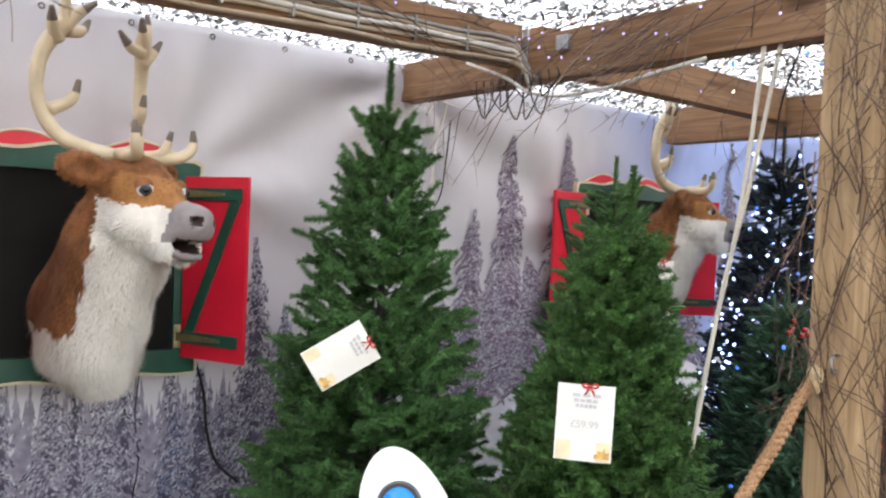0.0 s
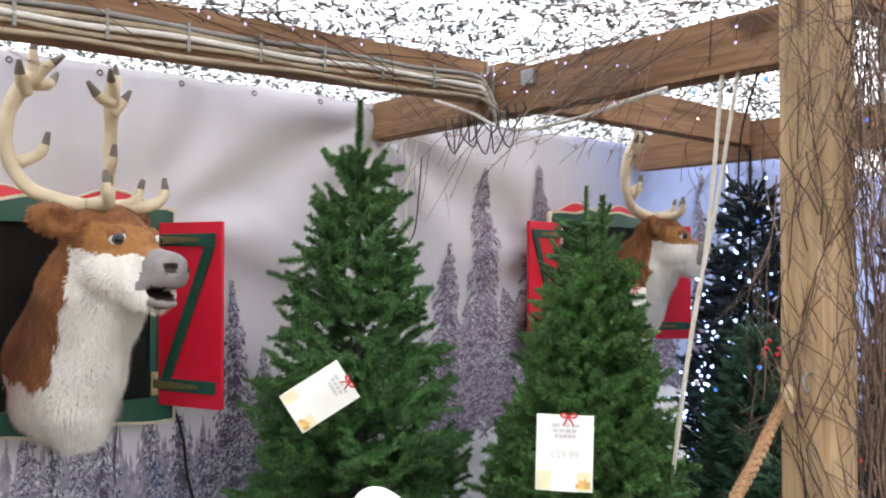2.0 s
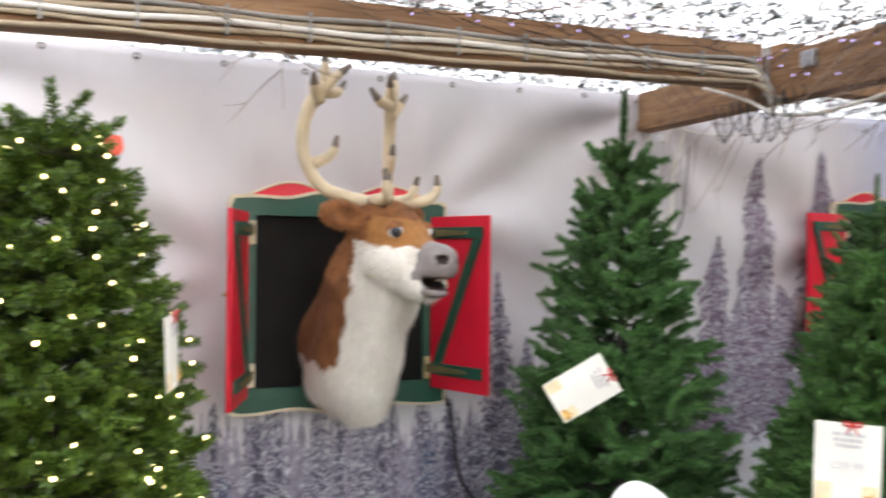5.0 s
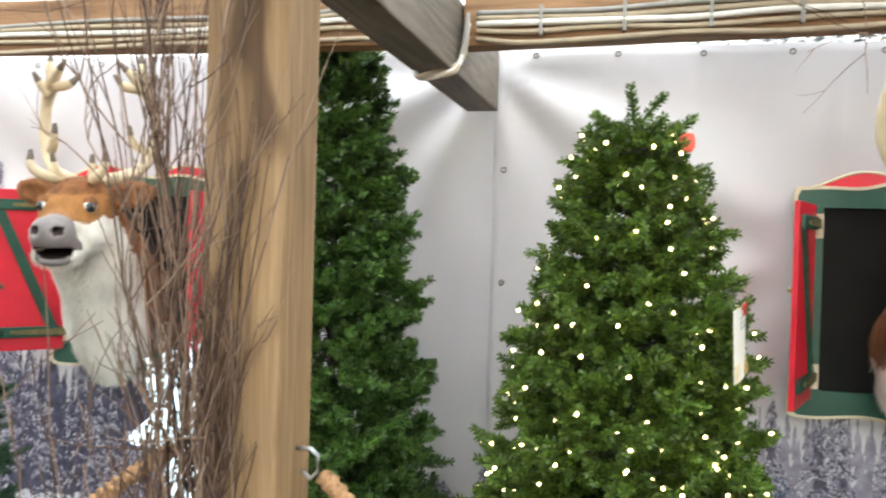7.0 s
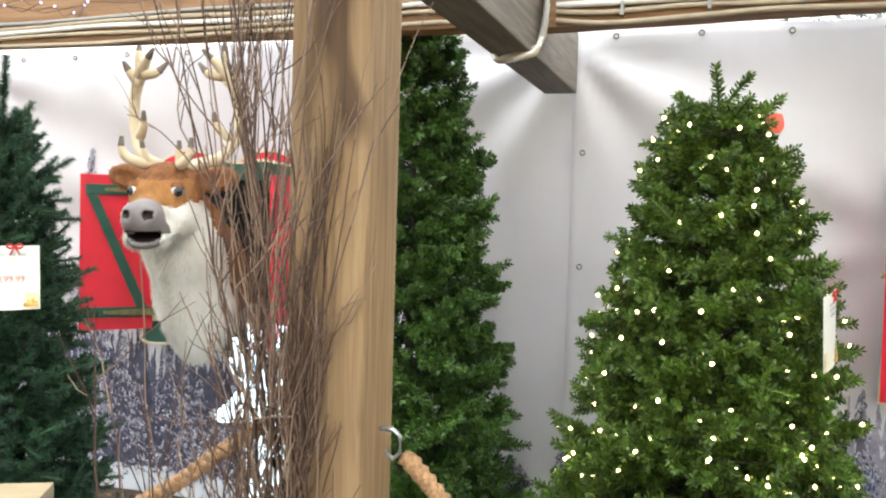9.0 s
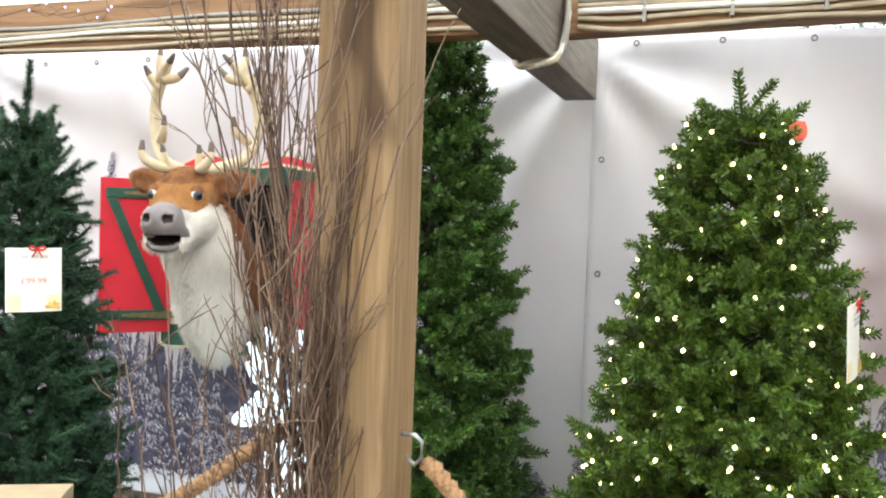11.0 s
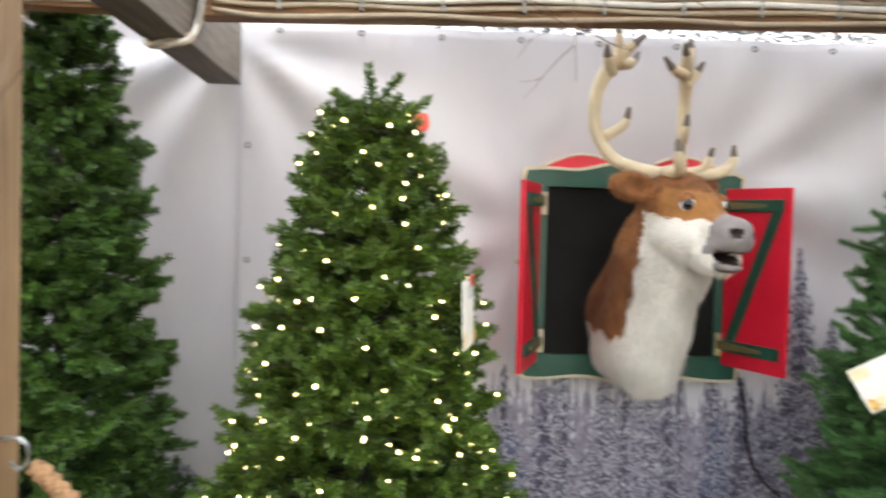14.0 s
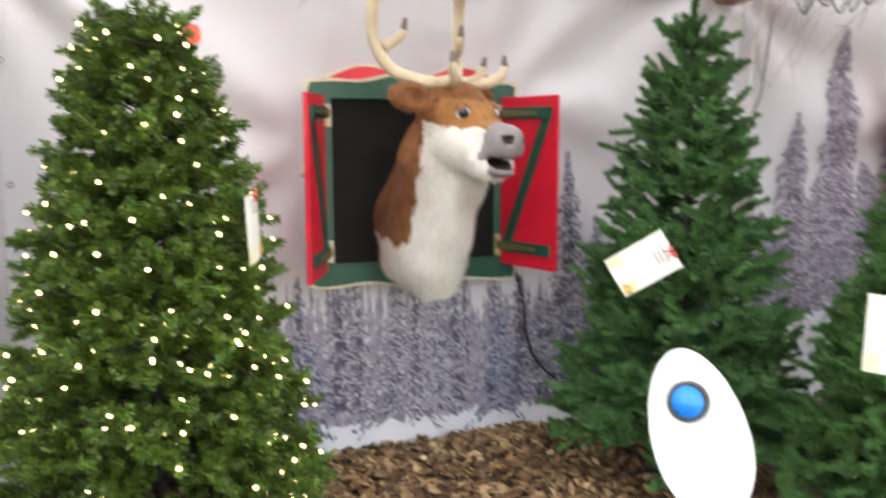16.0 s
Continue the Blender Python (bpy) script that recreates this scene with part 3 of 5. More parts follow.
post(-0.935, 1.37, 0.17, 2.6, "square pale brown timber post with birch twigs tied on")
post(2.55, 1.13, 0.17, 2.6, "square timber post, aisle light painted in as golden, wound with birch twigs", WOOD_LIT)
post(2.55 + BAY, 1.13, 0.17, 2.6, "square timber post in the far bay")
post(-0.935 - BAY, 1.37, 0.17, 2.6, "square timber post beyond the display")


# ---- shuttered windows on the banners ----
def rect_ring(n, hw, z0, z1, bend=None):
    """Points round an upright rectangle, evenly by length, with an outward bend of the long sides."""
    w, h = 2 * hw, z1 - z0
    per = 2 * (w + h)
    out = []
    for i in range(n):
        d = per * i / n
        if d < w:
            x, z, nx, nz, u = -hw + d, z1, 0, 1, d / w
        elif d < w + h:
            x, z, nx, nz, u = hw, z1 - (d - w), 1, 0, (d - w) / h
        elif d < 2 * w + h:
            x, z, nx, nz, u = hw - (d - w - h), z0, 0, -1, (d - w - h) / w
        else:
            x, z, nx, nz, u = -hw, z0 + (d - 2 * w - h), -1, 0, (d - 2 * w - h) / h
        b = bend(nx, nz, u) if bend else 0
        out.append((x + nx * b, z + nz * b))
    return out


def ring_plate(bm, outer, inner, y0, y1):
    n = len(outer)
    rows = [[bm.verts.new((x, y, z)) for x, z in ps] for ps, y in ((outer, y0), (inner, y0), (inner, y1), (outer, y1))]
    for a, b in zip(rows, rows[1:] + rows[:1]):
        for i in range(n):
            bm.faces.new((a[i], a[(i + 1) % n], b[(i + 1) % n], b[i]))
    bmesh.ops.recalc_face_normals(bm, faces=bm.faces)
    return bm


def scallop(nx, nz, u):
    if nz > 0:
        return 0.035 * math.sin(math.pi * u) ** 2 * 0.6 + 0.012 * math.sin(u * 6 * math.pi + 0.4) * math.sin(math.pi * u)
    if nz < 0:
        return 0.016 * math.cos(u * 4 * math.pi) * math.sin(math.pi * u)
    return 0.012 * math.cos(u * 2 * math.pi)


def lobe(x0, x1, z, h, n=14):
    pts = [(x0, z)]
    for i in range(n + 1):
        u = i / n
        pts.append((x0 + (x1 - x0) * u, z + h * (math.sin(math.pi * u) ** 1.3) + 0.02))
    pts.append((x1, z))
    return pts


def shutter(parent, side, x, z0, z1, width, angle):
    """A ledged board hinged at x, swung forward by the angle; side -1 opens to smaller x."""
    th = 0.02
    bm = bmesh.new()
    box(bm, (0, -th / 2, z0), (side * width, th / 2, z1) if side > 0 else (0, th / 2, z1), 0.003)
    if side < 0:
        bm.free()
        bm = bmesh.new()
        box(bm, (-width, -th / 2, z0), (0, th / 2, z1), 0.003)
    board = part("shutter", bm, RED, parent, "open red board shutter with dark green braces")
    board.matrix_basis = pose(x, -0.055, 0, 0, 0, -side * angle)
    for zc in (z0 + 0.09, z1 - 0.075):
        bm = bmesh.new()
        lo, hi = sorted((side * 0.012, side * (width - 0.025)))
        box(bm, (lo, -th / 2 - 0.014, zc - 0.026), (hi, -th / 2 - 0.001, zc + 0.026), 0.003)
        part("brace", bm, GREEN, board)
        bm = bmesh.new()
        a, b = side * -0.02, side * (width * 0.68)
        pts = [(a, zc - 0.02), (b, zc - 0.007), (b, zc + 0.007), (a, zc + 0.02)]
        extrude_outline(bm, pts if side > 0 else pts[::-1], -th / 2 - 0.020, -th / 2 - 0.0145)
        part("strap_hinge", bm, STRAP, board)
    bm = bmesh.new()
    xa, xb = side * 0.03, side * (width - 0.05)
    za, zb = z0 + 0.117, z1 - 0.102
    pts = [(xa, za), (xa + side * 0.05, za), (xb + side * 0.02, zb), (xb - side * 0.03, zb)]
    extrude_outline(bm, pts if side > 0 else pts[::-1], -th / 2 - 0.013, -th / 2 - 0.001)
    part("diagonal_brace", bm, GREEN, board)
    bm = bmesh.new()
    bmesh.ops.create_uvsphere(bm, u_segments=10, v_segments=6, radius=0.010, matrix=Matrix.Translation((side * (width - 0.02), th / 2 + 0.01, (z0 + z1) / 2 + 0.06)))
    part("knob", bm, BRASS, board, smooth=True)
    return board


def stable_hatch(x, dz, left, right, label):
    """A scalloped dark green frame round a black board, with a red crest and two red shutters; origin at the wall under its middle."""
    w = empty("stable_hatch", pose(x, WALL_Y - 0.012, dz))
    hw, z0, z1 = 0.475, 0.83, 1.745
    outer = rect_ring(120, hw, z0, z1, scallop)
    inner = rect_ring(120, 0.385, 0.93, 1.675)
    bm = bmesh.new()
    ring_plate(bm, outer, inner, -0.045, -0.005)
    part("frame", bm, GREEN, w, "scalloped dark green frame")
    bm = bmesh.new()
    edge = rect_ring(120, hw + 0.013, z0 - 0.012, z1 + 0.013, scallop)
    ring_plate(bm, edge, outer, -0.049, -0.010)
    part("edging", bm, CREAM, w, "cream painted edging")
    boxed("dark_board", (-0.386, -0.022, 0.928), (0.386, -0.006, 1.677), BLACK, w, 0.002, "plain black board")
    for a, b in ((-0.43, -0.02), (0.02, 0.43)):
        bm = bmesh.new()
        extrude_outline(bm, lobe(a, b, z1 - 0.01, 0.062)[::-1], -0.032, -0.006)
        part("crest", bm, RED, w, "red scalloped crest")
        bm = bmesh.new()
        tube(bm, [(px, -0.030, pz + 0.004) for px, pz in lobe(a, b, z1 - 0.01, 0.062)[1:-1]], 0.006, 6)
        part("crest_edging", bm, CREAM, w, smooth=True)
    for side, ang in ((-1, left), (1, right)):
        shutter(w, side, side * 0.425, 0.90, 1.685, 0.35, ang)
        for zc in (0.99, 1.60):
            bm = bmesh.new()
            lo, hi = sorted((side * 0.388, side * 0.425))
            box(bm, (lo, -0.058, zc - 0.05), (hi, -0.046, zc + 0.05), 0.002)
            hp = part("hinge_plate", bm, CREAM if side < 0 else BRASS, w)
            for dzs in (-0.03, 0.03):
                bm = bmesh.new()
                bmesh.ops.create_uvsphere(bm, u_segments=8, v_segments=5, radius=0.005, matrix=Matrix.Translation(((lo + hi) / 2, -0.059, zc + dzs)))
                part("screw", bm, STEEL, hp)
    tagged(w, label, "hatch", "shuttered hatches")
    return w


stable_hatch(1.005, 0.0, 70, 67, "scalloped green hatch with red shutters standing open")
stable_hatch(4.44, 0.08, 10, 42, "green and red hatch, one shutter folded back flat")
stable_hatch(-2.47, 0.0, 45, 84, "green hatch with red shutters half hidden by twigs")


# ---- plush reindeer heads: one plain mesh each ----
def surface_nets(val, origin, h):
    """A closed skin where the field crosses zero."""
    nx, ny, nz = val.shape
    s = val < 0
    idx = -np.ones((nx - 1, ny - 1, nz - 1), dtype=np.int64)
    acc = np.zeros((nx - 1, ny - 1, nz - 1, 3))
    cnt = np.zeros((nx - 1, ny - 1, nz - 1))
    for ax in range(3):
        for o1 in (0, 1):
            for o2 in (0, 1):
                off = [0, 0, 0]
                others = [k for k in range(3) if k != ax]
                off[others[0]], off[others[1]] = o1, o2
                sl0 = tuple(slice(off[k], off[k] + val.shape[k] - 1) for k in range(3))
                off2 = list(off)
                off2[ax] = 1
                sl1 = tuple(slice(off2[k], off2[k] + val.shape[k] - 1) for k in range(3))
                a, b = val[sl0], val[sl1]
                cross = (a < 0) != (b < 0)
                t = np.where(cross, a / np.where(a == b, 1, a - b), 0)
                for k in range(3):
                    acc[..., k] += np.where(cross, t if k == ax else off[k], 0)
                cnt += cross
    live = cnt > 0
    idx[live] = np.arange(live.sum())
    cell = np.argwhere(live)
    verts = (cell + acc[live] / cnt[live][:, None]) * h + origin
    quads = []
    for ax in range(3):
        b, c = [k for k in range(3) if k != ax]
        sl0 = [slice(1, -1)] * 3
        sl0[ax] = slice(0, -1)
        sl1 = [slice(1, -1)] * 3
        sl1[ax] = slice(1, None)
        s0, s1 = s[tuple(sl0)], s[tuple(sl1)]
        for p in np.argwhere(s0 != s1):
            g = p.copy()
            for k in (b, c):
                g[k] += 1
            ids = []
            for db, dc in ((0, 0), (1, 0), (1, 1), (0, 1)):
                q = g.copy()
                q[b] -= db
                q[c] -= dc
                ids.append(idx[tuple(q)])
            inside = s0[tuple(p)]
            if (ax == 1) == bool(inside):
                ids = ids[::-1]
            quads.append(ids)
    return verts, quads


def fur(name, colour, vary):
    m, nt, b = material(name)
    n = noise_node(nt, 34.0, 6.0, (1, 1, 0.45))
    r = ramp(nt, n.outputs["Fac"], [(0.25, [c * (1 - vary) for c in colour]), (0.75, [min(1, c * (1 + vary)) for c in colour])])
    nt.links.new(r.outputs["Color"], b.inputs["Base Color"])
    b.inputs["Roughness"].default_value = 0.95
    b.inputs["Sheen Weight"].default_value = 0.04
    fine = noise_node(nt, 150.0, 4.0, (1, 1, 0.4))
    bump(nt, b, fine.outputs["Fac"], 0.5, 0.008)
    return m


FUR_B = fur("brown_plush_fur", (0.25, 0.098, 0.035), 0.45)
FUR_T = fur("tan_plush_fur", (0.38, 0.17, 0.055), 0.25)
FUR_W = fur("white_plush_fur", (0.78, 0.74, 0.68), 0.08)
NOSE = plain("grey_rubber_nose", (0.23, 0.20, 0.20), 0.45, vary=0.12, scale=30)
MOUTH = plain("dark_mouth", (0.03, 0.015, 0.014), 0.6)
EYE_W = plain("glossy_eye_white", (0.75, 0.74, 0.72), 0.1, vary=0.02)
EYE_I = plain("grey_brown_iris", (0.055, 0.06, 0.07), 0.08, vary=0.3, scale=90)
EYE_K = plain("pupil", (0.004, 0.004, 0.005), 0.06)
HORN = plain("cream_antler", (0.66, 0.55, 0.38), 0.55, vary=0.12, scale=14)
HORN_D = plain("grey_antler_tip", (0.16, 0.125, 0.10), 0.6, vary=0.25, scale=20)


def reindeer(name, x, dz, turn, foot, lean, bib, label, seed):
    """Neck and head leaning out of a window; turn: degrees by which the head looks towards larger x; foot, lean: sideways place of chest and head; bib: where the white front ends."""
    a = radians(turn)
    tip = radians(9)
    level, side = np.array([math.sin(a), -math.cos(a), 0.0]), np.array([math.cos(a), math.sin(a), 0.0])
    fwd = level * math.cos(tip) - np.array([0, 0, math.sin(tip)])
    upv = level * math.sin(tip) + np.array([0, 0, math.cos(tip)])
    K = 1.13
    hc = np.array([lean, -0.50, 1.595])
    low = np.array([0, 0, -1.0])
    ab = radians(max(turn - 12, 0) * 0.8)      # the chest turns less than the head

    def hp(s, f, u):
        return hc + (side * s + fwd * f + upv * u) * K

    def at(z, y, off=0.0):
        return np.array([foot + (lean - foot) * (z - 0.9) / 0.7 + off, y, z])

    limbs = [  # neck and chest: ends, radii
        (at(0.915, -0.30), at(1.07, -0.27, -0.02), 0.085, 0.175),
        (at(1.07, -0.27, -0.02), at(1.36, -0.39), 0.175, 0.165),
        (at(1.36, -0.39), hc + np.array([0, 0.03, -0.05]), 0.165, 0.135),
        (at(1.12, -0.03, -0.02), at(1.46, -0.36, -0.01), 0.19, 0.14),
        (hp(0, 0.05, -0.10), at(1.03, -0.36), 0.10, 0.105),
        (at(1.02, -0.18, -0.05), at(0.98, -0.28, 0.0), 0.155, 0.14),
    ]
    heads = [  # head forms: centre, radii
        (hp(0, 0.0, 0.0), (0.125, 0.135, 0.118)),
        (hp(0, 0.06, -0.012), (0.115, 0.11, 0.088)),
        (hp(0.058, 0.085, -0.088), (0.082, 0.10, 0.075)),
        (hp(-0.058, 0.085, -0.088), (0.082, 0.10, 0.075)),
        (hp(0, 0.155, -0.048), (0.076, 0.10, 0.060)),
        (hp(0, 0.245, -0.058), (0.075, 0.066, 0.060)),
        (hp(0, 0.232, -0.094), (0.078, 0.064, 0.034)),
        (hp(0, 0.195, -0.160), (0.062, 0.096, 0.026)),
        (hp(0.060, 0.190, -0.132), (0.034, 0.05, 0.042)),
        (hp(-0.060, 0.190, -0.132), (0.034, 0.05, 0.042)),
    ]
    h = 0.0105
    lo = np.array([-0.50, -1.0, 0.74])
    dims = (96, 99, 100)
    g = np.stack(np.meshgrid(*[lo[k] + h * np.arange(dims[k]) for k in range(3)], indexing="ij"), -1)

    def local(c):
        d = g - c
        return np.stack([d @ side, d @ fwd, d @ upv], -1) / K

    field = np.full(dims, 1.0)

    def join(dist, k):
        t = np.clip(0.5 + 0.5 * (field - dist) / k, 0, 1)
        return field * (1 - t) + dist * t - k * t * (1 - t)

    for p, q, ra, rb in limbs:
        ax = q - p
        t = np.clip((g - p) @ ax / (ax @ ax), 0, 1)
        field = join(np.linalg.norm(g - p - t[..., None] * ax, axis=-1) - (ra + (rb - ra) * t), 0.05)
    # loose folds of the plush
    field += 0.006 * np.sin(g[..., 0] * 21 + g[..., 2] * 9 + seed) * np.sin(g[..., 2] * 17 - g[..., 0] * 11) * (g[..., 2] < 1.42)
    for c, r in heads:
        field = join((np.linalg.norm(local(c) / np.array(r), axis=-1) - 1) * min(r) * K, 0.02)
    for sg in (-1, 1):       # ears
        d = g - hp(sg * 0.178, -0.045, 0.052)
        e1 = side * sg * 0.95 + upv * 0.12 - fwd * 0.2
        e1 /= np.linalg.norm(e1)
        e2 = np.cross(e1, fwd)
        e2 /= np.linalg.norm(e2)
        e3 = np.cross(e1, e2)
        k0 = np.linalg.norm(np.stack([d @ e1 / 0.105, d @ e2 / 0.056, d @ e3 / 0.030], -1), axis=-1)
        field = join((k0 - 1) * 0.03, 0.015)
        hollow = (np.linalg.norm(np.stack([d @ e1 / 0.07, d @ e2 / 0.034, (d - fwd * 0.03) @ e3 / 0.02], -1), axis=-1) - 1) * 0.02
        field = np.maximum(field, -hollow)
        nostril = (np.linalg.norm(local(hp(sg * 0.040, 0.300, -0.046)) / np.array([0.020, 0.030, 0.017]), axis=-1) - 1) * 0.017
        field = np.maximum(field, -nostril)
    m = local(hp(0, 0.258, -0.127))     # open mouth
    cut = (np.linalg.norm(m / np.array([0.074, 0.11, 0.019]), axis=-1) - 1) * 0.016
    field = np.maximum(field, -cut)
    verts, quads = surface_nets(field, lo, h)
    bm = bmesh.new()
    bv = [bm.verts.new(v) for v in verts]
    r = np.random.default_rng(seed)
    tufts = []
    mats = [FUR_B, FUR_T, FUR_W, NOSE, MOUTH, EYE_W, EYE_I, EYE_K, HORN, HORN_D]
    quads = [q for q in quads if len(set(q)) == 4]
    corner = verts[np.array(quads)]
    mids = corner.mean(1)
    norms = np.cross(corner[:, 2] - corner[:, 0], corner[:, 3] - corner[:, 1])
    norms /= np.linalg.norm(norms, axis=1)[:, None] + 1e-9
    rel = np.stack([np.abs((mids - hc) @ side), (mids - hc) @ fwd, (mids - hc) @ upv], 1) / K
    for q, c, n, (s, fo, u) in zip(quads, mids, norms, rel.tolist()):
        f = bm.faces.new([bv[i] for i in q])
        f.smooth = True
        wob = 0.02 * noise.noise(Vector((c[0] * 14, c[1] * 14, c[2] * 14)))
        in_mouth = 0.15 < fo < 0.305 and s < 0.070 and -0.150 < u < -0.106 and (abs(n[2]) > 0.6 or fo < 0.2)
        in_nose = abs(s - 0.040) < 0.019 and -0.062 < u < -0.030 and 0.268 < fo < 0.298
        if in_mouth or in_nose:
            f.material_index = 4
        elif 0.03 > u > -0.122 and fo > 0.205 + wob * 0.2:
            f.material_index = 3
        elif -0.20 < u <= -0.122 and fo > 0.235 and s < 0.068:
            f.material_index = 3
        elif u > -0.19 and (fo > -0.09 or u > -0.02) and c[2] > 1.40:
            if ((u < -0.028 + wob and s > 0.045 + wob) or u < -0.072 + wob) and fo > -0.035:
                f.material_index = 2
            elif fo > 0.025 and u < 0.062:
                f.material_index = 1
            else:
                f.material_index = 0
        else:       # neck: brown over the back and sides, white down the front and round the chest
            back = bib + 0.33 * (c[2] - 1.2) + c[1] * math.cos(ab) - (c[0] - 0.02) * math.sin(ab)
            f.material_index = 0 if back + wob > 0.0 and c[2] > 1.06 + wob * 2.5 else 2
        tufts.append(f.material_index)
    # short pile lying down the neck and back along the head
    kind = np.array(tufts)
    pick = np.concatenate([np.nonzero((kind < 3) & (mids[:, 1] < y0))[0] for y0 in (0.1, -0.1, -0.15)])
    c, n, kind = mids[pick], norms[pick], kind[pick]
    long = ((c[:, 2] < 1.42) | (rel[pick, 2] < -0.2))[:, None]
    p = c + r.normal(0, 0.004, c.shape)
    sway = np.stack([np.sin(c[:, 2] * 23 + c[:, 0] * 17), np.sin(c[:, 0] * 29 - c[:, 2] * 13), np.zeros(len(c))], 1) * 0.22
    way = n * 0.30 + np.where(long, low * 0.9 + sway, -fwd * 0.6 + low * 0.3) + r.normal(0, 0.13, c.shape)
    way /= np.linalg.norm(way, axis=1)[:, None]
    l = np.where(long, r.uniform(0.016, 0.034, (len(c), 1)) * np.where(c[:, 2:] < 1.0, 1.5, 1.0), r.uniform(0.008, 0.017, (len(c), 1)))
    wv = np.cross(way, n)
    wv = wv / (np.linalg.norm(wv, axis=1)[:, None] + 1e-9) * 0.0026
    add = bm.verts.new
    for u0, u1, u2, mi in zip((p - wv - n * 0.003).tolist(), (p + wv - n * 0.003).tolist(), (p + way * l).tolist(), kind.tolist()):
        f = bm.faces.new((add(u0), add(u1), add(u2)))
        f.material_index = mi
    for sg in (-1, 1):       # eyes with lids
        for off, rad, mi in ((0.0, 0.030, 5), (0.0095, 0.0240, 6), (0.0205, 0.0150, 7)):
            c = hp(sg * (0.082 + off * 0.62), 0.110 + off * 0.75, 0.020)
            out = bmesh.ops.create_uvsphere(bm, u_segments=14, v_segments=9, radius=rad, matrix=Matrix.Translation(Vector(c)))
            for f in {f for v in out["verts"] for f in v.link_faces}:
                f.material_index, f.smooth = mi, True
        lid = bmesh.ops.create_uvsphere(bm, u_segments=14, v_segments=9, radius=0.033, matrix=Matrix.Translation(Vector(hp(sg * 0.080, 0.102, 0.031))))
        for f in {f for v in lid["verts"] for f in v.link_faces}:
            f.material_index, f.smooth = 0, True

        def horn(pts, rads, dark):
            before = set(bm.faces)
            path = smooth_path([Vector(hc + side * sg * s + level * f + np.array([0, 0, u + 0.125])) for s, f, u in pts], 5)
            n = len(path)
            rr = [np.interp(i / (n - 1), np.linspace(0, 1, len(rads)), rads) for i in range(n)]
            tube(bm, path, [float(v) for v in rr], 8)
            tip = path[-1]
            for f in set(bm.faces) - before:
                f.smooth = True
                f.material_index = 9 if (f.calc_center_median() - tip).length < dark else 8
        horn([(0.035, -0.02, -0.01), (0.11, -0.10, 0.010), (0.20, -0.17, 0.06), (0.25, -0.21, 0.18), (0.245, -0.20, 0.33), (0.195, -0.15, 0.44), (0.115, -0.09, 0.53)],
             [0.030, 0.029, 0.026, 0.025, 0.026, 0.032, 0.008], 0.06)
        horn([(0.21, -0.17, 0.38), (0.25, -0.15, 0.43), (0.275, -0.13, 0.48)], [0.028, 0.021, 0.008], 0.05)
        horn([(0.19, -0.15, 0.42), (0.125, -0.15, 0.43), (0.075, -0.16, 0.48)], [0.028, 0.021, 0.008], 0.06)
        horn([(0.19, -0.15, 0.42), (0.205, -0.14, 0.50), (0.20, -0.14, 0.57)], [0.028, 0.020, 0.008], 0.05)
        horn([(0.215, -0.19, 0.14), (0.175, -0.13, 0.18), (0.165, -0.11, 0.25)], [0.025, 0.019, 0.009], 0.05)
        horn([(0.06, -0.02, 0.0), (0.075, 0.06, 0.02), (0.085, 0.09, 0.10)], [0.026, 0.020, 0.009], 0.045)
        horn([(0.05, -0.02, 0.0), (0.10, 0.09, 0.0), (0.15, 0.13, 0.04), (0.155, 0.13, 0.11)], [0.027, 0.024, 0.020, 0.009], 0.045)
    ob = part(name, bm, mats)
    ob.matrix_world = pose(x, WALL_Y - 0.03, dz)
    return tagged(ob, label, "plush reindeer", "plush reindeer heads")


reindeer("plush_reindeer", 1.0, 0.0, 30, 0.0, 0.045, 0.40, "brown and white plush reindeer head with cream antlers", 1)
reindeer("plush_reindeer", 4.40, 0.08, 36, 0.0, 0.04, 0.40, "plush reindeer head with antlers leaning from far hatch", 2)
reindeer("plush_reindeer", -2.48, 0.0, 14, 0.05, 0.01, 0.27, "plush reindeer head with open mouth behind birch twigs", 3)


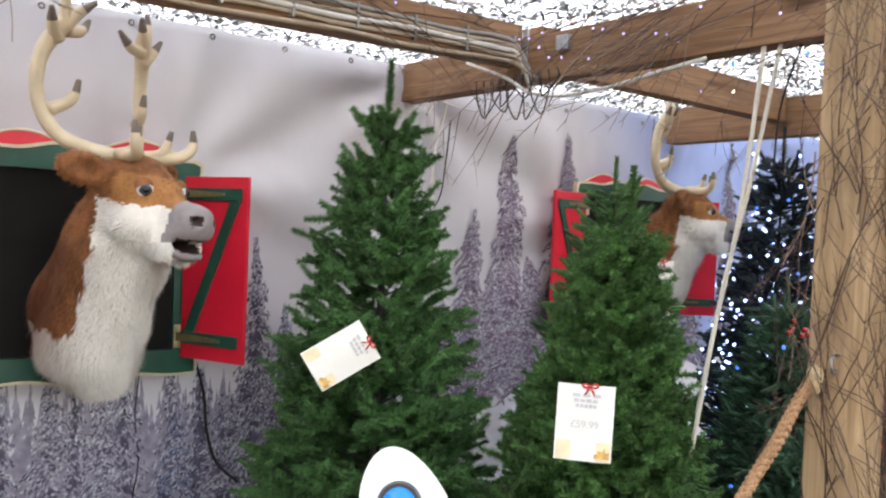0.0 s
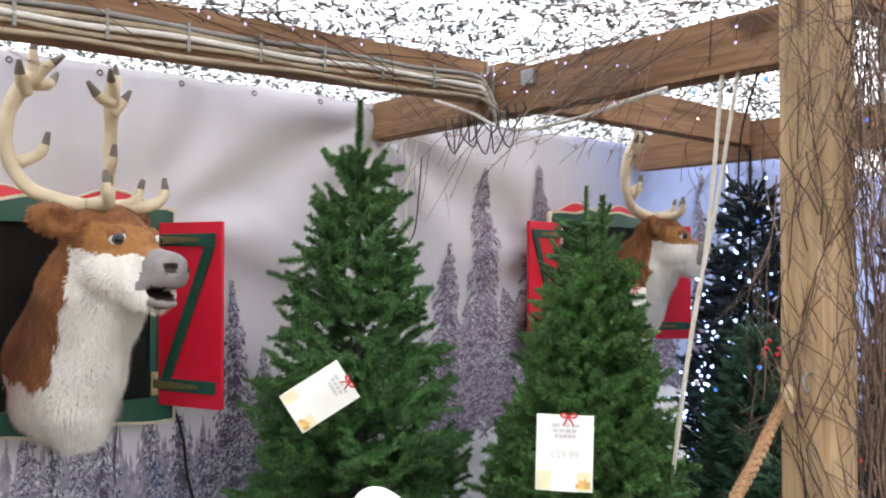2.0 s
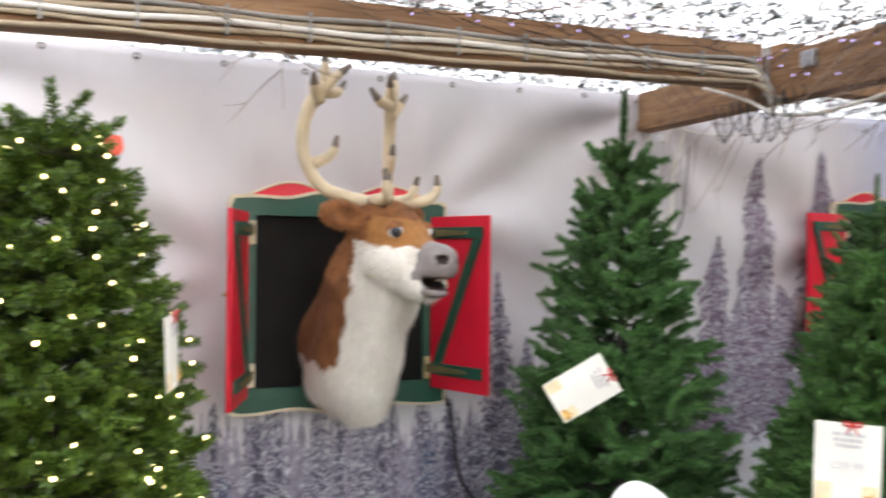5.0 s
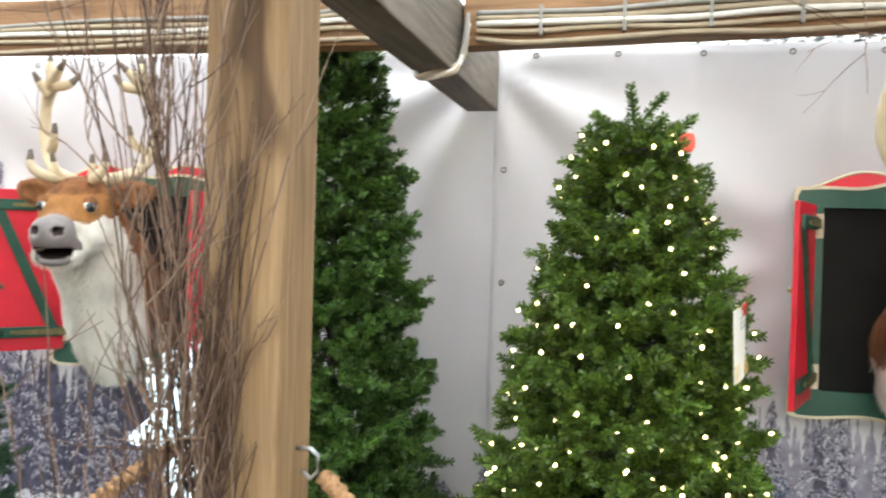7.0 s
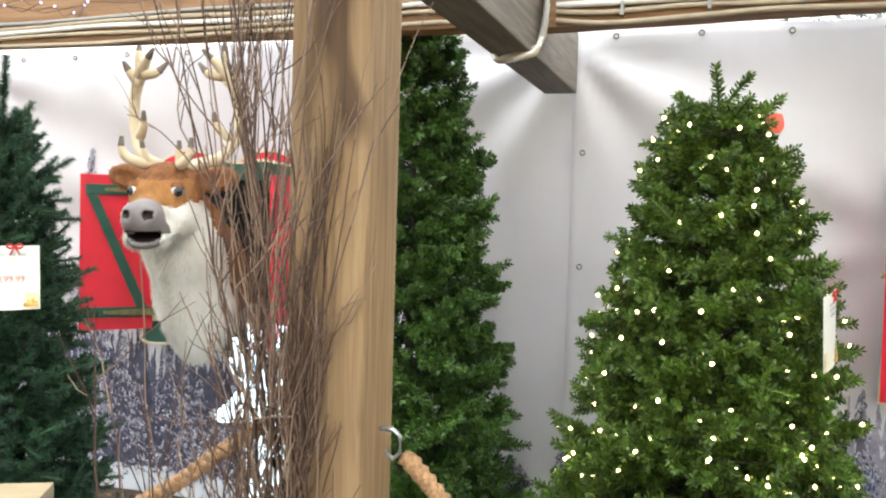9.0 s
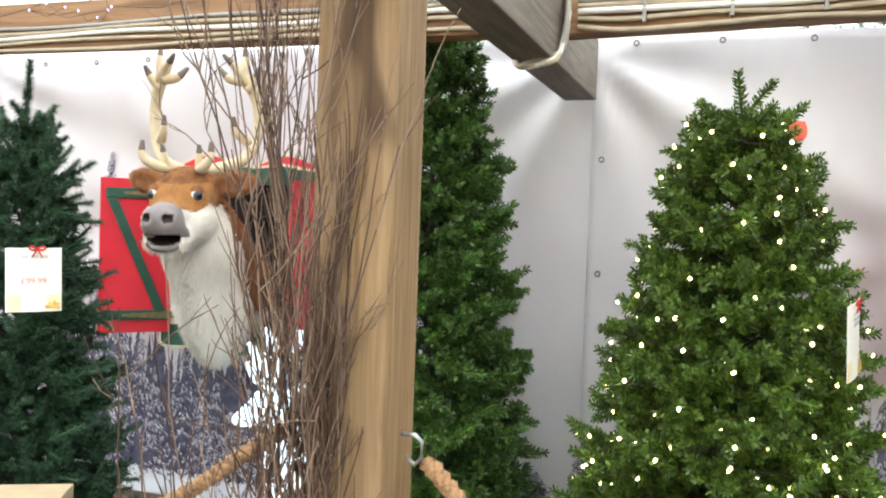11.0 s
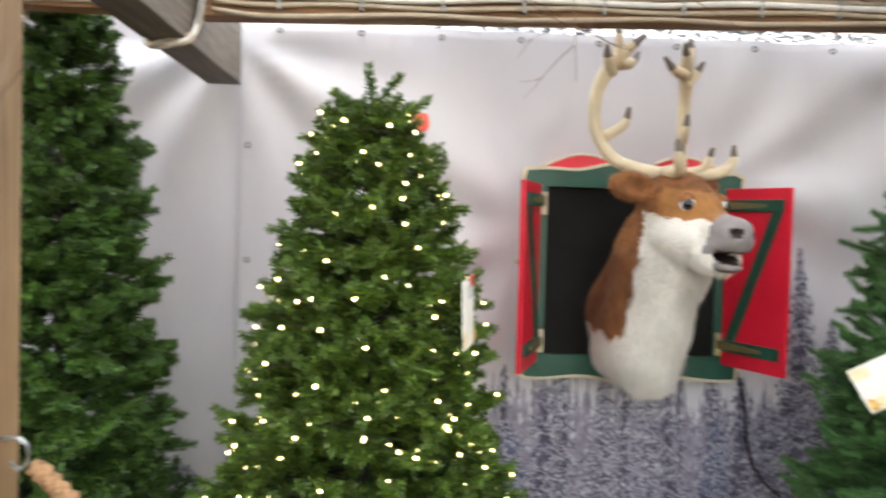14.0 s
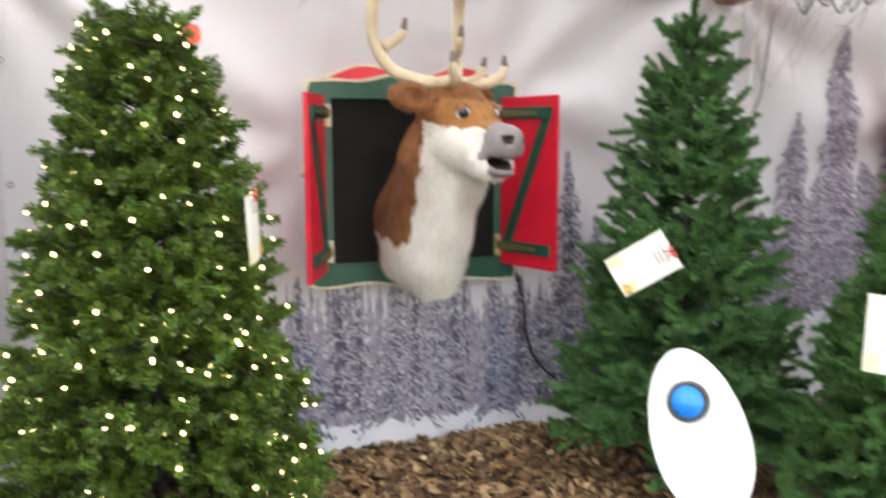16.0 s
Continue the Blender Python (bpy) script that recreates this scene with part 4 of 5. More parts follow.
# ---- artificial trees ----
def shoots_for(r, height, slope, z0, tiers, per, shoot, top, lean=(0, 0), fill=1.0, power=0.75, leaders=1):
    """Branch lines and shoots of a cone-shaped tree, as arrays of base, direction and length."""
    base, dirs, lens, stems = [], [], [], []
    for k in range(tiers):
        z = z0 + (height - top - 0.07 - z0) * (k / (tiers - 1)) ** 0.92
        R = slope * (height - z) ** power + 0.02
        nb = max(4, int(per * (0.35 + R / (slope * height ** power))))
        off = r.uniform(0, 6.28)
        for b in range(nb):
            a = off + 2 * math.pi * b / nb + r.normal(0, 0.16)
            zb = z + r.uniform(-0.5, 0.5) * (height - top - z0) / tiers
            L = (slope * max(height - zb, 0.02) ** power + 0.02) * r.uniform(0.78, 1.08)
            rise = r.uniform(-0.05, 0.5) + 0.5 * (z / height) ** 3
            d = np.array([math.cos(a), math.sin(a), rise])
            d /= np.linalg.norm(d)
            p0 = np.array([lean[0] * (z / height) ** 2, lean[1] * (z / height) ** 2, zb - 0.35 * L * d[2]])
            stems.append((p0, p0 + d * L * 0.9))
            m = max(2, int(L / (shoot * 0.42) * fill))
            for j in range(m):
                t = 0.30 + 0.62 * (j + r.uniform(0, 0.8)) / m
                sgn = 1 if j % 2 else -1
                sd = np.cross(d, [0, 0, 1.0])
                sd /= np.linalg.norm(sd)
                dd = d * r.uniform(0.6, 0.95) + sd * sgn * r.uniform(0.35, 0.8) + np.array([0, 0, r.normal(0.22, 0.38)])
                base.append(p0 + d * L * t)
                dirs.append(dd / np.linalg.norm(dd))
                lens.append(shoot * r.uniform(0.75, 1.15) * min(1.0, 0.4 + L / 0.3))
            for _ in range(2):
                dd = d + r.normal(0, 0.25, 3)
                base.append(p0 + d * max(0.0, L - shoot * 0.9))
                dirs.append(dd / np.linalg.norm(dd))
                lens.append(shoot * min(1.0, 0.5 + L / 0.3))
    tip = np.array([lean[0], lean[1], height - top])
    for k in range(6):
        a = k * 2.4
        dd = np.array([math.cos(a) * 0.6, math.sin(a) * 0.6, 0.8])
        base.append(tip + np.array([0, 0, -0.10 - 0.02 * k]))
        dirs.append(dd / np.linalg.norm(dd))
        lens.append(shoot * 0.8)
    for k in range(leaders):
        up = np.array([0.05, 0.02, 1.0]) if leaders == 1 else np.array([(-0.12, 0.75)[k], 0.0, 1.0])
        up /= np.linalg.norm(up)
        steps = max(1, round(top / 0.14))
        for j in [j for j in range(steps) for _ in range(2)]:
            base.append(tip + up * (top * j / steps - 0.04))
            dirs.append(up)
            lens.append(top / steps + 0.04)
    return np.array(base), np.array(dirs), np.array(lens), stems


def needles(r, base, dirs, lens, n, length, width, spread, blunt=0.35):
    """Thin blades set round every shoot; blunt: where along it a blade is widest."""
    S = len(base)
    t = (np.arange(n) + r.uniform(0, 1, (S, n))) / n
    ang = np.arange(n) * 2.39996 + r.uniform(0, 6.28, (S, 1))
    d = dirs[:, None, :]
    up = np.where(np.abs(dirs[:, 2:3]) > 0.9, np.array([[1.0, 0, 0]]), np.array([[0, 0, 1.0]]))
    a = np.cross(dirs, up)
    a /= np.linalg.norm(a, axis=1)[:, None]
    b = np.cross(dirs, a)
    rad = a[:, None, :] * np.cos(ang)[..., None] + b[:, None, :] * np.sin(ang)[..., None]
    ndir = d * (r.uniform(0.3, 0.65, (S, n)) + 0.6 * t ** 5)[..., None] + rad * spread
    ndir /= np.linalg.norm(ndir, axis=-1)[..., None]
    p = base[:, None, :] + d * (t * lens[:, None])[..., None]
    l = length * (1.0 - 0.25 * t ** 3) * r.uniform(0.8, 1.15, (S, n))
    w = np.cross(ndir, r.normal(0, 1, ndir.shape))
    w /= np.linalg.norm(w, axis=-1)[..., None] + 1e-9
    w *= width * 0.5
    tip = p + ndir * l[..., None]
    mid = p + ndir * (l * blunt)[..., None]
    return np.stack([p, mid + w, tip, mid - w], 2).reshape(-1, 4, 3)


def bulb_mesh(name, mat, rad):
    bm = bmesh.new()
    bmesh.ops.create_icosphere(bm, subdivisions=1, radius=rad)
    for v in bm.verts:
        v.co.z *= 1.25
    me = bpy.data.meshes.new(name)
    bm.to_mesh(me)
    bm.free()
    me.materials.append(mat)
    return me


BULBS = {k: bulb_mesh(k + "_bulb", m, s) for k, m, s in (("warm", BULB_W, 0.0062), ("cool", BULB_C, 0.0095), ("violet", BULB_V, 0.0048), ("blue", BULB_B, 0.010), ("red", BULB_R, 0.010))}


def tree(name, x, y, height, slope, mat, seed, label, shoot=0.13, n=46, nl=0.026, nw=0.0034, tiers=17, per=12, z0=0.22, top=0.16, lean=(0, 0), spread=0.95,
         fill=1.0, power=0.72, core=0.34, blunt=0.35, leaders=1, lights=(), group="artificial christmas trees"):
    thing = empty(name, pose(x, y, 0))
    r = np.random.default_rng(seed)
    base, dirs, lens, stems = shoots_for(r, height, slope, z0, tiers, per, shoot, top, lean, fill, power, leaders)
    body = []
    up = np.where(np.abs(dirs[:, 2:3]) > 0.9, np.array([[1.0, 0, 0]]), np.array([[0, 0, 1.0]]))
    ea = np.cross(dirs, up)
    ea /= np.linalg.norm(ea, axis=1)[:, None]
    eb = np.cross(dirs, ea)
    prof = ((0.02, 0.3), (0.25, 0.9), (0.65, 1.0), (0.93, 0.9), (1.0, 0.5))
    rings = [[base + dirs * (lens * t)[:, None] + (ea * math.cos(k * 2 * math.pi / 5) + eb * math.sin(k * 2 * math.pi / 5)) * nl * core * w for k in range(5)] for t, w in prof]
    tuft = np.stack([np.stack(rg, 1) for rg in rings], 1).reshape(len(base), -1, 3)
    nv = tuft.shape[1]
    local = np.array([(i * 5 + k, i * 5 + (k + 1) % 5, (i + 1) * 5 + (k + 1) % 5, (i + 1) * 5 + k) for i in range(len(prof) - 1) for k in range(5)])
    faces = (local[None] + (np.arange(len(base)) * nv)[:, None, None]).reshape(-1, 4)
    me = bpy.data.meshes.new("shoot_body")
    me.from_pydata(tuft.reshape(-1, 3).tolist(), [], faces.tolist())
    me.materials.append(mat)
    sb = new("shoot_body", me)
    sb.parent, sb["kind"] = thing, "stuff"
    cr = poly_mesh("crown", needles(r, base, dirs, lens, n, nl, nw, spread, blunt), 4, mat, thing)
    cr["kind"] = "stuff"
    bm = bmesh.new()
    tube(bm, [(0, 0, 0.02), (lean[0] * 0.2, lean[1] * 0.2, height * 0.5), (lean[0], lean[1], height - top)], [0.02, 0.016, 0.005], 8)
    part("trunk", bm, BARK, thing)
    lines = [np.array([p, q]) for p, q in stems] + [np.array([p, p + d * l * 0.9]) for p, d, l in zip(base, dirs, lens)]
    strands("branch_stem", lines, 0.0032, 0.0016, BARK, thing)
    for k in range(3):
        bm = bmesh.new()
        a = k * 2.094 + 0.4
        tube(bm, [(0, 0, 0.10), (0.12 * math.cos(a), 0.12 * math.sin(a), 0.07), (0.26 * math.cos(a), 0.26 * math.sin(a), 0.012)], 0.011, 6)
        part("stand_leg", bm, RUBBER, thing)
    for kind, count in lights:
        rad2 = np.hypot(base[:, 0], base[:, 1])
        out = np.nonzero(rad2 > 0.50 * (slope * np.maximum(height - base[:, 2], 0) ** power))[0]
        pick = r.permutation(out)[:count]
        pick = pick[np.argsort(base[pick, 2])]
        spots = base[pick] + dirs[pick] * (lens[pick] * r.uniform(0.65, 1.05, len(pick)))[:, None] + r.normal(0, 0.012, (len(pick), 3))
        for sp in spots:
            o = new("light_bulb", BULBS[kind])
            o.parent = thing
            o.location = sp
            o.rotation_euler = (r.uniform(-1, 1), r.uniform(-1, 1), 0)
        strands("light_wire", [np.array([p, (p + q) / 2 + np.array([0, 0, -0.02]), q]) for p, q in zip(spots, spots[1:]) if np.linalg.norm(q - p) < 0.45], 0.0015, 0.0015, BARK, thing)
    return tagged(thing, label, "christmas tree", group)


tree("christmas_tree", -0.13, 2.72, 2.03, 0.395, NEEDLE_P, 1, "bright green artificial tree covered in warm white lights", shoot=0.105, n=72, nl=0.030, nw=0.0082, tiers=21,
     per=16, top=0.15, spread=1.15, fill=1.0, power=0.67, blunt=0.62, core=0.20, leaders=2, lights=(("warm", 500),))
tree("christmas_tree", 1.95, 2.78, 2.18, 0.300, NEEDLE, 2, "tall dark green artificial tree with a tied price card", shoot=0.14, tiers=17, per=14, n=190, nl=0.027, nw=0.0040, top=0.27, spread=1.5, fill=1.15,
     power=0.88, core=0.18)
tree("christmas_tree", 2.36, 1.95, 1.76, 0.315, NEEDLE_B, 3, "mid-green artificial tree with a hanging white price card", shoot=0.12, tiers=17, per=16, n=170, nl=0.026, nw=0.0040, top=0.24, fill=1.2, power=0.95,
     lean=(0.11, 0.0), spread=1.4, core=0.18)
tree("christmas_tree", -1.28, 3.02, 2.50, 0.290, NEEDLE_S, 4, "slim spruce green artificial tree behind the post", shoot=0.11, n=70, nl=0.031, nw=0.0085, tiers=22, per=13, fill=1.0, spread=1.1, power=0.58, blunt=0.62, core=0.20)
tree("christmas_tree", -2.62, 2.30, 2.06, 0.262, NEEDLE_D, 5, "dark green artificial tree beside a red hatch", shoot=0.13, tiers=20, per=14, n=130, nl=0.028, nw=0.0038, fill=1.2, z0=0.12, top=0.22, spread=1.3, core=0.20)
tree("christmas_tree", 2.98, 2.45, 1.86, 0.33, NEEDLE, 6, "dark green artificial tree behind a paler one", tiers=16, per=12, n=60, nl=0.028, nw=0.004)
tree("christmas_tree", 4.72, 2.62, 2.20, 0.31, NEEDLE_K, 7, "blue-black artificial tree with cool white lights", tiers=19, per=14, n=50, nl=0.028, nw=0.005, top=0.24, lights=(("cool", 330), ("blue", 20)))
tree("christmas_tree", 3.98, 2.15, 1.36, 0.32, NEEDLE_G, 8, "small green artificial tree with berries and cones", tiers=14, per=13, n=120, nl=0.026, nw=0.0032, spread=1.3, fill=1.1, lights=(("blue", 14),))
tree("christmas_tree", 3.55, 1.78, 0.80, 0.40, NEEDLE_G, 9, "low bushy artificial tree with frosted cones", tiers=10, per=13, n=110, nl=0.026, nw=0.0032, spread=1.3)
tree("christmas_tree", 4.35, 1.45, 2.0, 0.33, NEEDLE_K, 10, "black artificial tree with red and blue lights", tiers=16, per=12, n=34, nl=0.034, nw=0.006, lights=(("red", 26), ("blue", 22)))


# places of small things hung on the trees
CARD2 = (1.941, 1.666, 1.051)
CARD1 = (1.665, 2.429, 1.106)
CARD3 = (-2.28, 2.01, 1.389)
CARD4 = (0.185, 2.455, 1.338)
CARD5 = (2.642, 1.944, 1.421)
TAG = (0.036, 2.678, 1.838)


# ---- price cards ----
def letters(text, size, mat, parent, x, y, z):
    cu = bpy.data.curves.new("lettering", 'FONT')
    cu.body, cu.size, cu.align_x = text, size, 'CENTER'
    tmp = bpy.data.objects.new("lettering", cu)
    scene.collection.objects.link(tmp)
    bpy.context.view_layer.update()
    me = bpy.data.meshes.new_from_object(tmp.evaluated_get(bpy.context.evaluated_depsgraph_get()))
    bpy.data.objects.remove(tmp)
    me.materials.clear()
    me.materials.append(mat)
    ob = new("lettering", me)
    ob.parent = parent
    ob.matrix_basis = pose(x, y, z, 90, 0, 0)
    return ob


def bow(parent, x, z, s=1.0):
    bm = bmesh.new()
    for sg in (-1, 1):
        loop = [(x, -0.006, z), (x + sg * 0.022 * s, -0.014, z + 0.014 * s), (x + sg * 0.036 * s, -0.012, z + 0.004 * s), (x + sg * 0.02 * s, -0.008, z - 0.006 * s), (x, -0.007, z)]
        tube(bm, smooth_path(loop, 4), 0.0028, 5)
        tube(bm, smooth_path([(x, -0.007, z), (x + sg * 0.012 * s, -0.012, z - 0.02 * s), (x + sg * 0.022 * s, -0.009, z - 0.04 * s)], 4), 0.0025, 5)
    part("ribbon_bow", bm, RIBBON, parent, "thin red ribbon bow", smooth=True)


def price_card(m, w, h, label, price="", size_text="", price_mat=INK, tail=0.0):
    c = empty("price_card", m)
    bm = bmesh.new()
    n = 8
    grid = [[bm.verts.new((-w / 2 + w * i / n, -0.006 * math.sin(math.pi * i / n), -h * j / 4)) for i in range(n + 1)] for j in range(5)]
    for a, b in zip(grid, grid[1:]):
        for i in range(n):
            bm.faces.new((a[i], b[i], b[i + 1], a[i + 1]))
    sheet = part("sheet", bm, CARD, c)
    sol = sheet.modifiers.new("thickness", 'SOLIDIFY')
    sol.thickness = 0.0012
    bmt = bmesh.new()
    for k, (x0, x1, z) in enumerate(((-0.25, 0.28, 0.13), (-0.22, 0.22, 0.20), (-0.18, 0.20, 0.27))):
        if size_text and k > 0:
            continue
        for i in range(3 + k):
            a = x0 + (x1 - x0) * (i + 0.08) / (3 + k)
            b = x0 + (x1 - x0) * (i + 0.85) / (3 + k)
            bmt = bmesh.new()
            box(bmt, (w * a, -0.0095, -h * z - 0.006), (w * b, -0.0080, -h * z + 0.004))
            part("text_bar", bmt, INK, c)
    if size_text:
        letters(size_text, h * 0.085, INK, c, 0, -0.0085, -h * 0.24)
    if price:
        letters(price, h * 0.135, price_mat, c, 0, -0.0085, -h * 0.56)
    bmt = bmesh.new()
    box(bmt, (-w * 0.47, -0.0045, -h * 0.985), (w * 0.47, -0.0025, -h * 0.74))
    part("tinted_band", bmt, CREAMY, c)
    bmt = bmesh.new()
    extrude_outline(bmt, [(w * x, -h * z) for x, z in ((0.20, 0.95), (0.46, 0.95), (0.46, 0.86), (0.40, 0.87), (0.38, 0.80), (0.33, 0.86), (0.27, 0.84), (0.25, 0.89), (0.20, 0.90))], -0.0080, -0.0060)
    part("printed_motif", bmt, GOLD, c)
    bow(c, 0.01, -0.004, 0.65)
    return tagged(c, label, "price card", "price cards")


def facing(px, py, pz, spin=0.0, yaw=0.0, nod=0.0):
    """A pose turned to the aisle from a place, spun in its own plane."""
    az = math.degrees(math.atan2(px, py + 0.1))
    return pose(px, py, pz, 0, 0, -az + yaw) @ pose(0, 0, 0, nod, spin, 0)


price_card(facing(*CARD2, 1.5, 0), 0.172, 0.232, "white price card hung from a mid-green tree by red ribbon", "£59.99")
price_card(facing(*CARD1, 58, 0, 0), 0.155, 0.235, "white price card tied sideways on a dark green tree")
price_card(facing(*CARD3, -1.0, 0), 0.165, 0.208, "white price card with pink price on dark green tree", "£99.99", "6.5ft", INK_RED)
price_card(facing(*CARD4, -9.0, 74), 0.13, 0.22, "price card seen edge-on tied to the lit tree")
price_card(facing(*CARD5, 4, 40), 0.15, 0.2, "white card half hidden between two green trees")
bm = bmesh.new()
bmesh.ops.create_icosphere(bm, subdivisions=2, radius=0.03)
for v in bm.verts:
    v.co = Vector((v.co.x, v.co.y * 0.25, v.co.z * 1.05)) * (1 + 0.25 * noise.noise(v.co * 50))
tag_ob = part("coral_tag", bm, ORANGE)
tag_ob.location = TAG
tagged(tag_ob, "small coral card tag clipped high on the lit tree", "tag")

# ---- push-button board ----
bt = empty("button_board", pose(1.262, 1.63, 0.735, 0, 0, -36) @ pose(0, 0, 0, -14, -18, 0) @ Matrix.Scale(0.88, 4))
bm = bmesh.new()
pts = [(0.142 * math.cos(a) * (1 + 0.10 * math.sin(a) * -1), 0.255 * math.sin(a)) for a in [2 * math.pi * k / 56 for k in range(56)]]
extrude_outline(bm, pts[::-1], -0.011, 0.011)
bmesh.ops.bevel(bm, geom=[e for e in bm.edges if abs(e.verts[0].co.y - e.verts[1].co.y) < 1e-5], offset=0.004, segments=2, affect='EDGES')
part("oval_board", bm, WHITE, bt, "white oval board")
bm = bmesh.new()
bmesh.ops.create_cone(bm, cap_ends=True, segments=32, radius1=0.064, radius2=0.058, depth=0.022, matrix=pose(-0.005, -0.022, 0.095, 90, 0, 0))
part("collar", bm, RUBBER, bt, "black plastic collar", smooth=False)
bm = bmesh.new()
bmesh.ops.create_uvsphere(bm, u_segments=32, v_segments=16, radius=0.048, matrix=Matrix.Translation((-0.005, -0.030, 0.095)) @ Matrix.Diagonal((1, 0.62, 1, 1)))
part("push_button", bm, BLUE, bt, "glossy domed blue push button", smooth=True)
bm = bmesh.new()
tube(bm, [Vector((0.0, 0.02, -0.02)), Vector((0.06, 0.03, -0.30)), Vector((0.16, -0.13, -0.73))], 0.016, 10)
part("stand", bm, RUBBER, bt, smooth=True)
tagged(bt, "white oval board with a big blue push button", "button board")


# ---- ropes, hooks and cords ----
def laid_rope(name, pts, radius, mat, label, turns=20.0, group=""):
    path = smooth_path(pts, 14)
    bm = bmesh.new()
    n = len(path)
    for s in range(3):
        strand = []
        for i, p in enumerate(path):
            d = (path[min(i + 1, n - 1)] - path[max(i - 1, 0)]).normalized()
            a = d.cross(Vector((0.1, 1, 0.2))).normalized()
            b = d.cross(a)
            ph = s * 2.094 + turns * 2 * math.pi * i / n
            strand.append(p + (a * math.cos(ph) + b * math.sin(ph)) * radius * 0.55)
        tube(bm, strand, radius * 0.62, 6)
    return tagged(part(name, bm, mat, smooth=True), label, "rope", group)


def sagging(a, b, sag_m, n=12):
    a, b = Vector(a), Vector(b)
    return [a.lerp(b, i / n) - Vector((0, 0, sag_m * 4 * (i / n) * (1 - i / n))) for i in range(n + 1)]


def hook(x, y, z, rz):
    bm = bmesh.new()
    tube(bm, [(0, 0.0, 0), (0, -0.03, 0.0), (0, -0.045, -0.012), (0, -0.045, -0.045), (0, -0.03, -0.06), (0, -0.012, -0.045)], 0.005, 8)
    o = part("hook", bm, STEEL, smooth=True)
    o.matrix_world = pose(x, y, z, 0, 0, rz)
    return tagged(o, "galvanised steel hook screwed into a post", "hook", "rope hooks")


hook(-0.762, 1.46, 1.085, 90)
hook(2.549, 1.20, 1.17, -90)
laid_rope("barrier_rope", sagging((-0.705, 1.46, 1.035), (2.505, 1.26, 1.09), 0.86, 14), 0.020, COIR, "thick brown coir barrier rope hanging from post hooks", 60, "barrier ropes")
laid_rope("barrier_rope", sagging((-0.98, 1.36, 1.09), (-4.25, 1.36, 1.09), 0.62, 14), 0.018, COIR, "brown coir barrier rope hanging beside twigs", 60, "barrier ropes")
bm = bmesh.new()
bmesh.ops.create_icosphere(bm, subdivisions=3, radius=0.036)
for v in bm.verts:
    v.co = Vector((v.co.x * 0.7, v.co.y * 0.7, v.co.z * 1.25)) * (1 + 0.3 * noise.noise(v.co * 60))
kn = part("rope_knot", bm, MANILA, smooth=True)
kn.location = (2.505, 1.25, 1.09)
tagged(kn, "frayed tan rope knot at a post hook", "rope")


def cord(name, pts, radius, mat, label, category="cable", group="", n=8):
    bm = bmesh.new()
    tube(bm, smooth_path(pts, n), radius, 6)
    return tagged(part(name, bm, mat, smooth=True), label, category, group)


cord("hanging_cord", [(2.62, 1.54, 2.166), (2.57, 1.57, 1.6), (2.53, 1.62, 1.2), (2.50, 1.67, 0.75)], 0.008, SASH, "white cord hanging down from the cross beam", "cord", "hanging cords")
cord("hanging_cord", [(2.62, 1.48, 2.166), (2.575, 1.54, 1.7), (2.54, 1.60, 1.35), (2.51, 1.66, 0.9)], 0.007, SASH, "white cord hanging down from the cross beam", "cord", "hanging cords")
cord("hanging_cord", [(2.64, 1.36, 2.30), (2.72, 1.52, 2.0), (2.75, 1.56, 1.75)], 0.004, CABLE_K, "thin black cord hanging from the cross beam", "cord", "hanging cords")

# cables bundled along the long beam
for k, (dz, mt, rad) in enumerate(((0.035, CABLE_T, 0.009), (0.060, CABLE_W, 0.011), (0.080, CABLE_T, 0.010), (0.100, CABLE_G, 0.009), (0.004, CABLE_T, 0.009))):
    pts = [(-0.66, 2.67, 2.18 + dz * 0.9)]
    for i in range(12):
        x = -0.5 + 2.95 * i / 11
        pts.append((x, 2.676 - 0.004 * (k % 2), 2.165 + 0.022 * (x + 0.71) + dz + 0.006 * math.sin(i * 2.1 + k)))
    pts += [(2.54, 2.66, 2.23 + dz * 0.8), (2.575, 2.63 - 0.012 * k, 2.17), (2.585, 2.62 - 0.015 * k, 2.10 + 0.02 * k)]
    cord("beam_cable", pts, rad, mt, "cable clipped along the dark long beam", "cable", "beam cables", 4)
    pts = [(-0.69, 2.67, 2.19 + dz * 0.8), (-0.70, 2.60, 2.09), (-0.72 - 0.02 * k, 2.55, 2.045), (-0.84, 2.58, 2.045), (-0.88, 2.66, 2.12 + dz * 0.5)]
    for i in range(10):
        x = -1.0 - 3.4 * i / 9
        pts.append((x, 2.676, 2.195 - 0.008 * (x + 0.9) * -1 + dz + 0.006 * math.sin(i * 1.7 + k)))
    cord("beam_cable", pts, rad * 0.9, mt, "cable clipped along the beam over the pale banner", "cable", "beam cables", 4)
for i in range(12):
    x = -0.45 + 0.27 * i
    clip = boxed("cable_clip", (x, 2.662, 2.185 + 0.022 * (x + 0.71)), (x + 0.012, 2.689, 2.285 + 0.022 * (x + 0.71)), CABLE_G, None, 0.002)
    tagged(clip, "small grey clip holding cables to the beam", "cable clip", "cable clips")

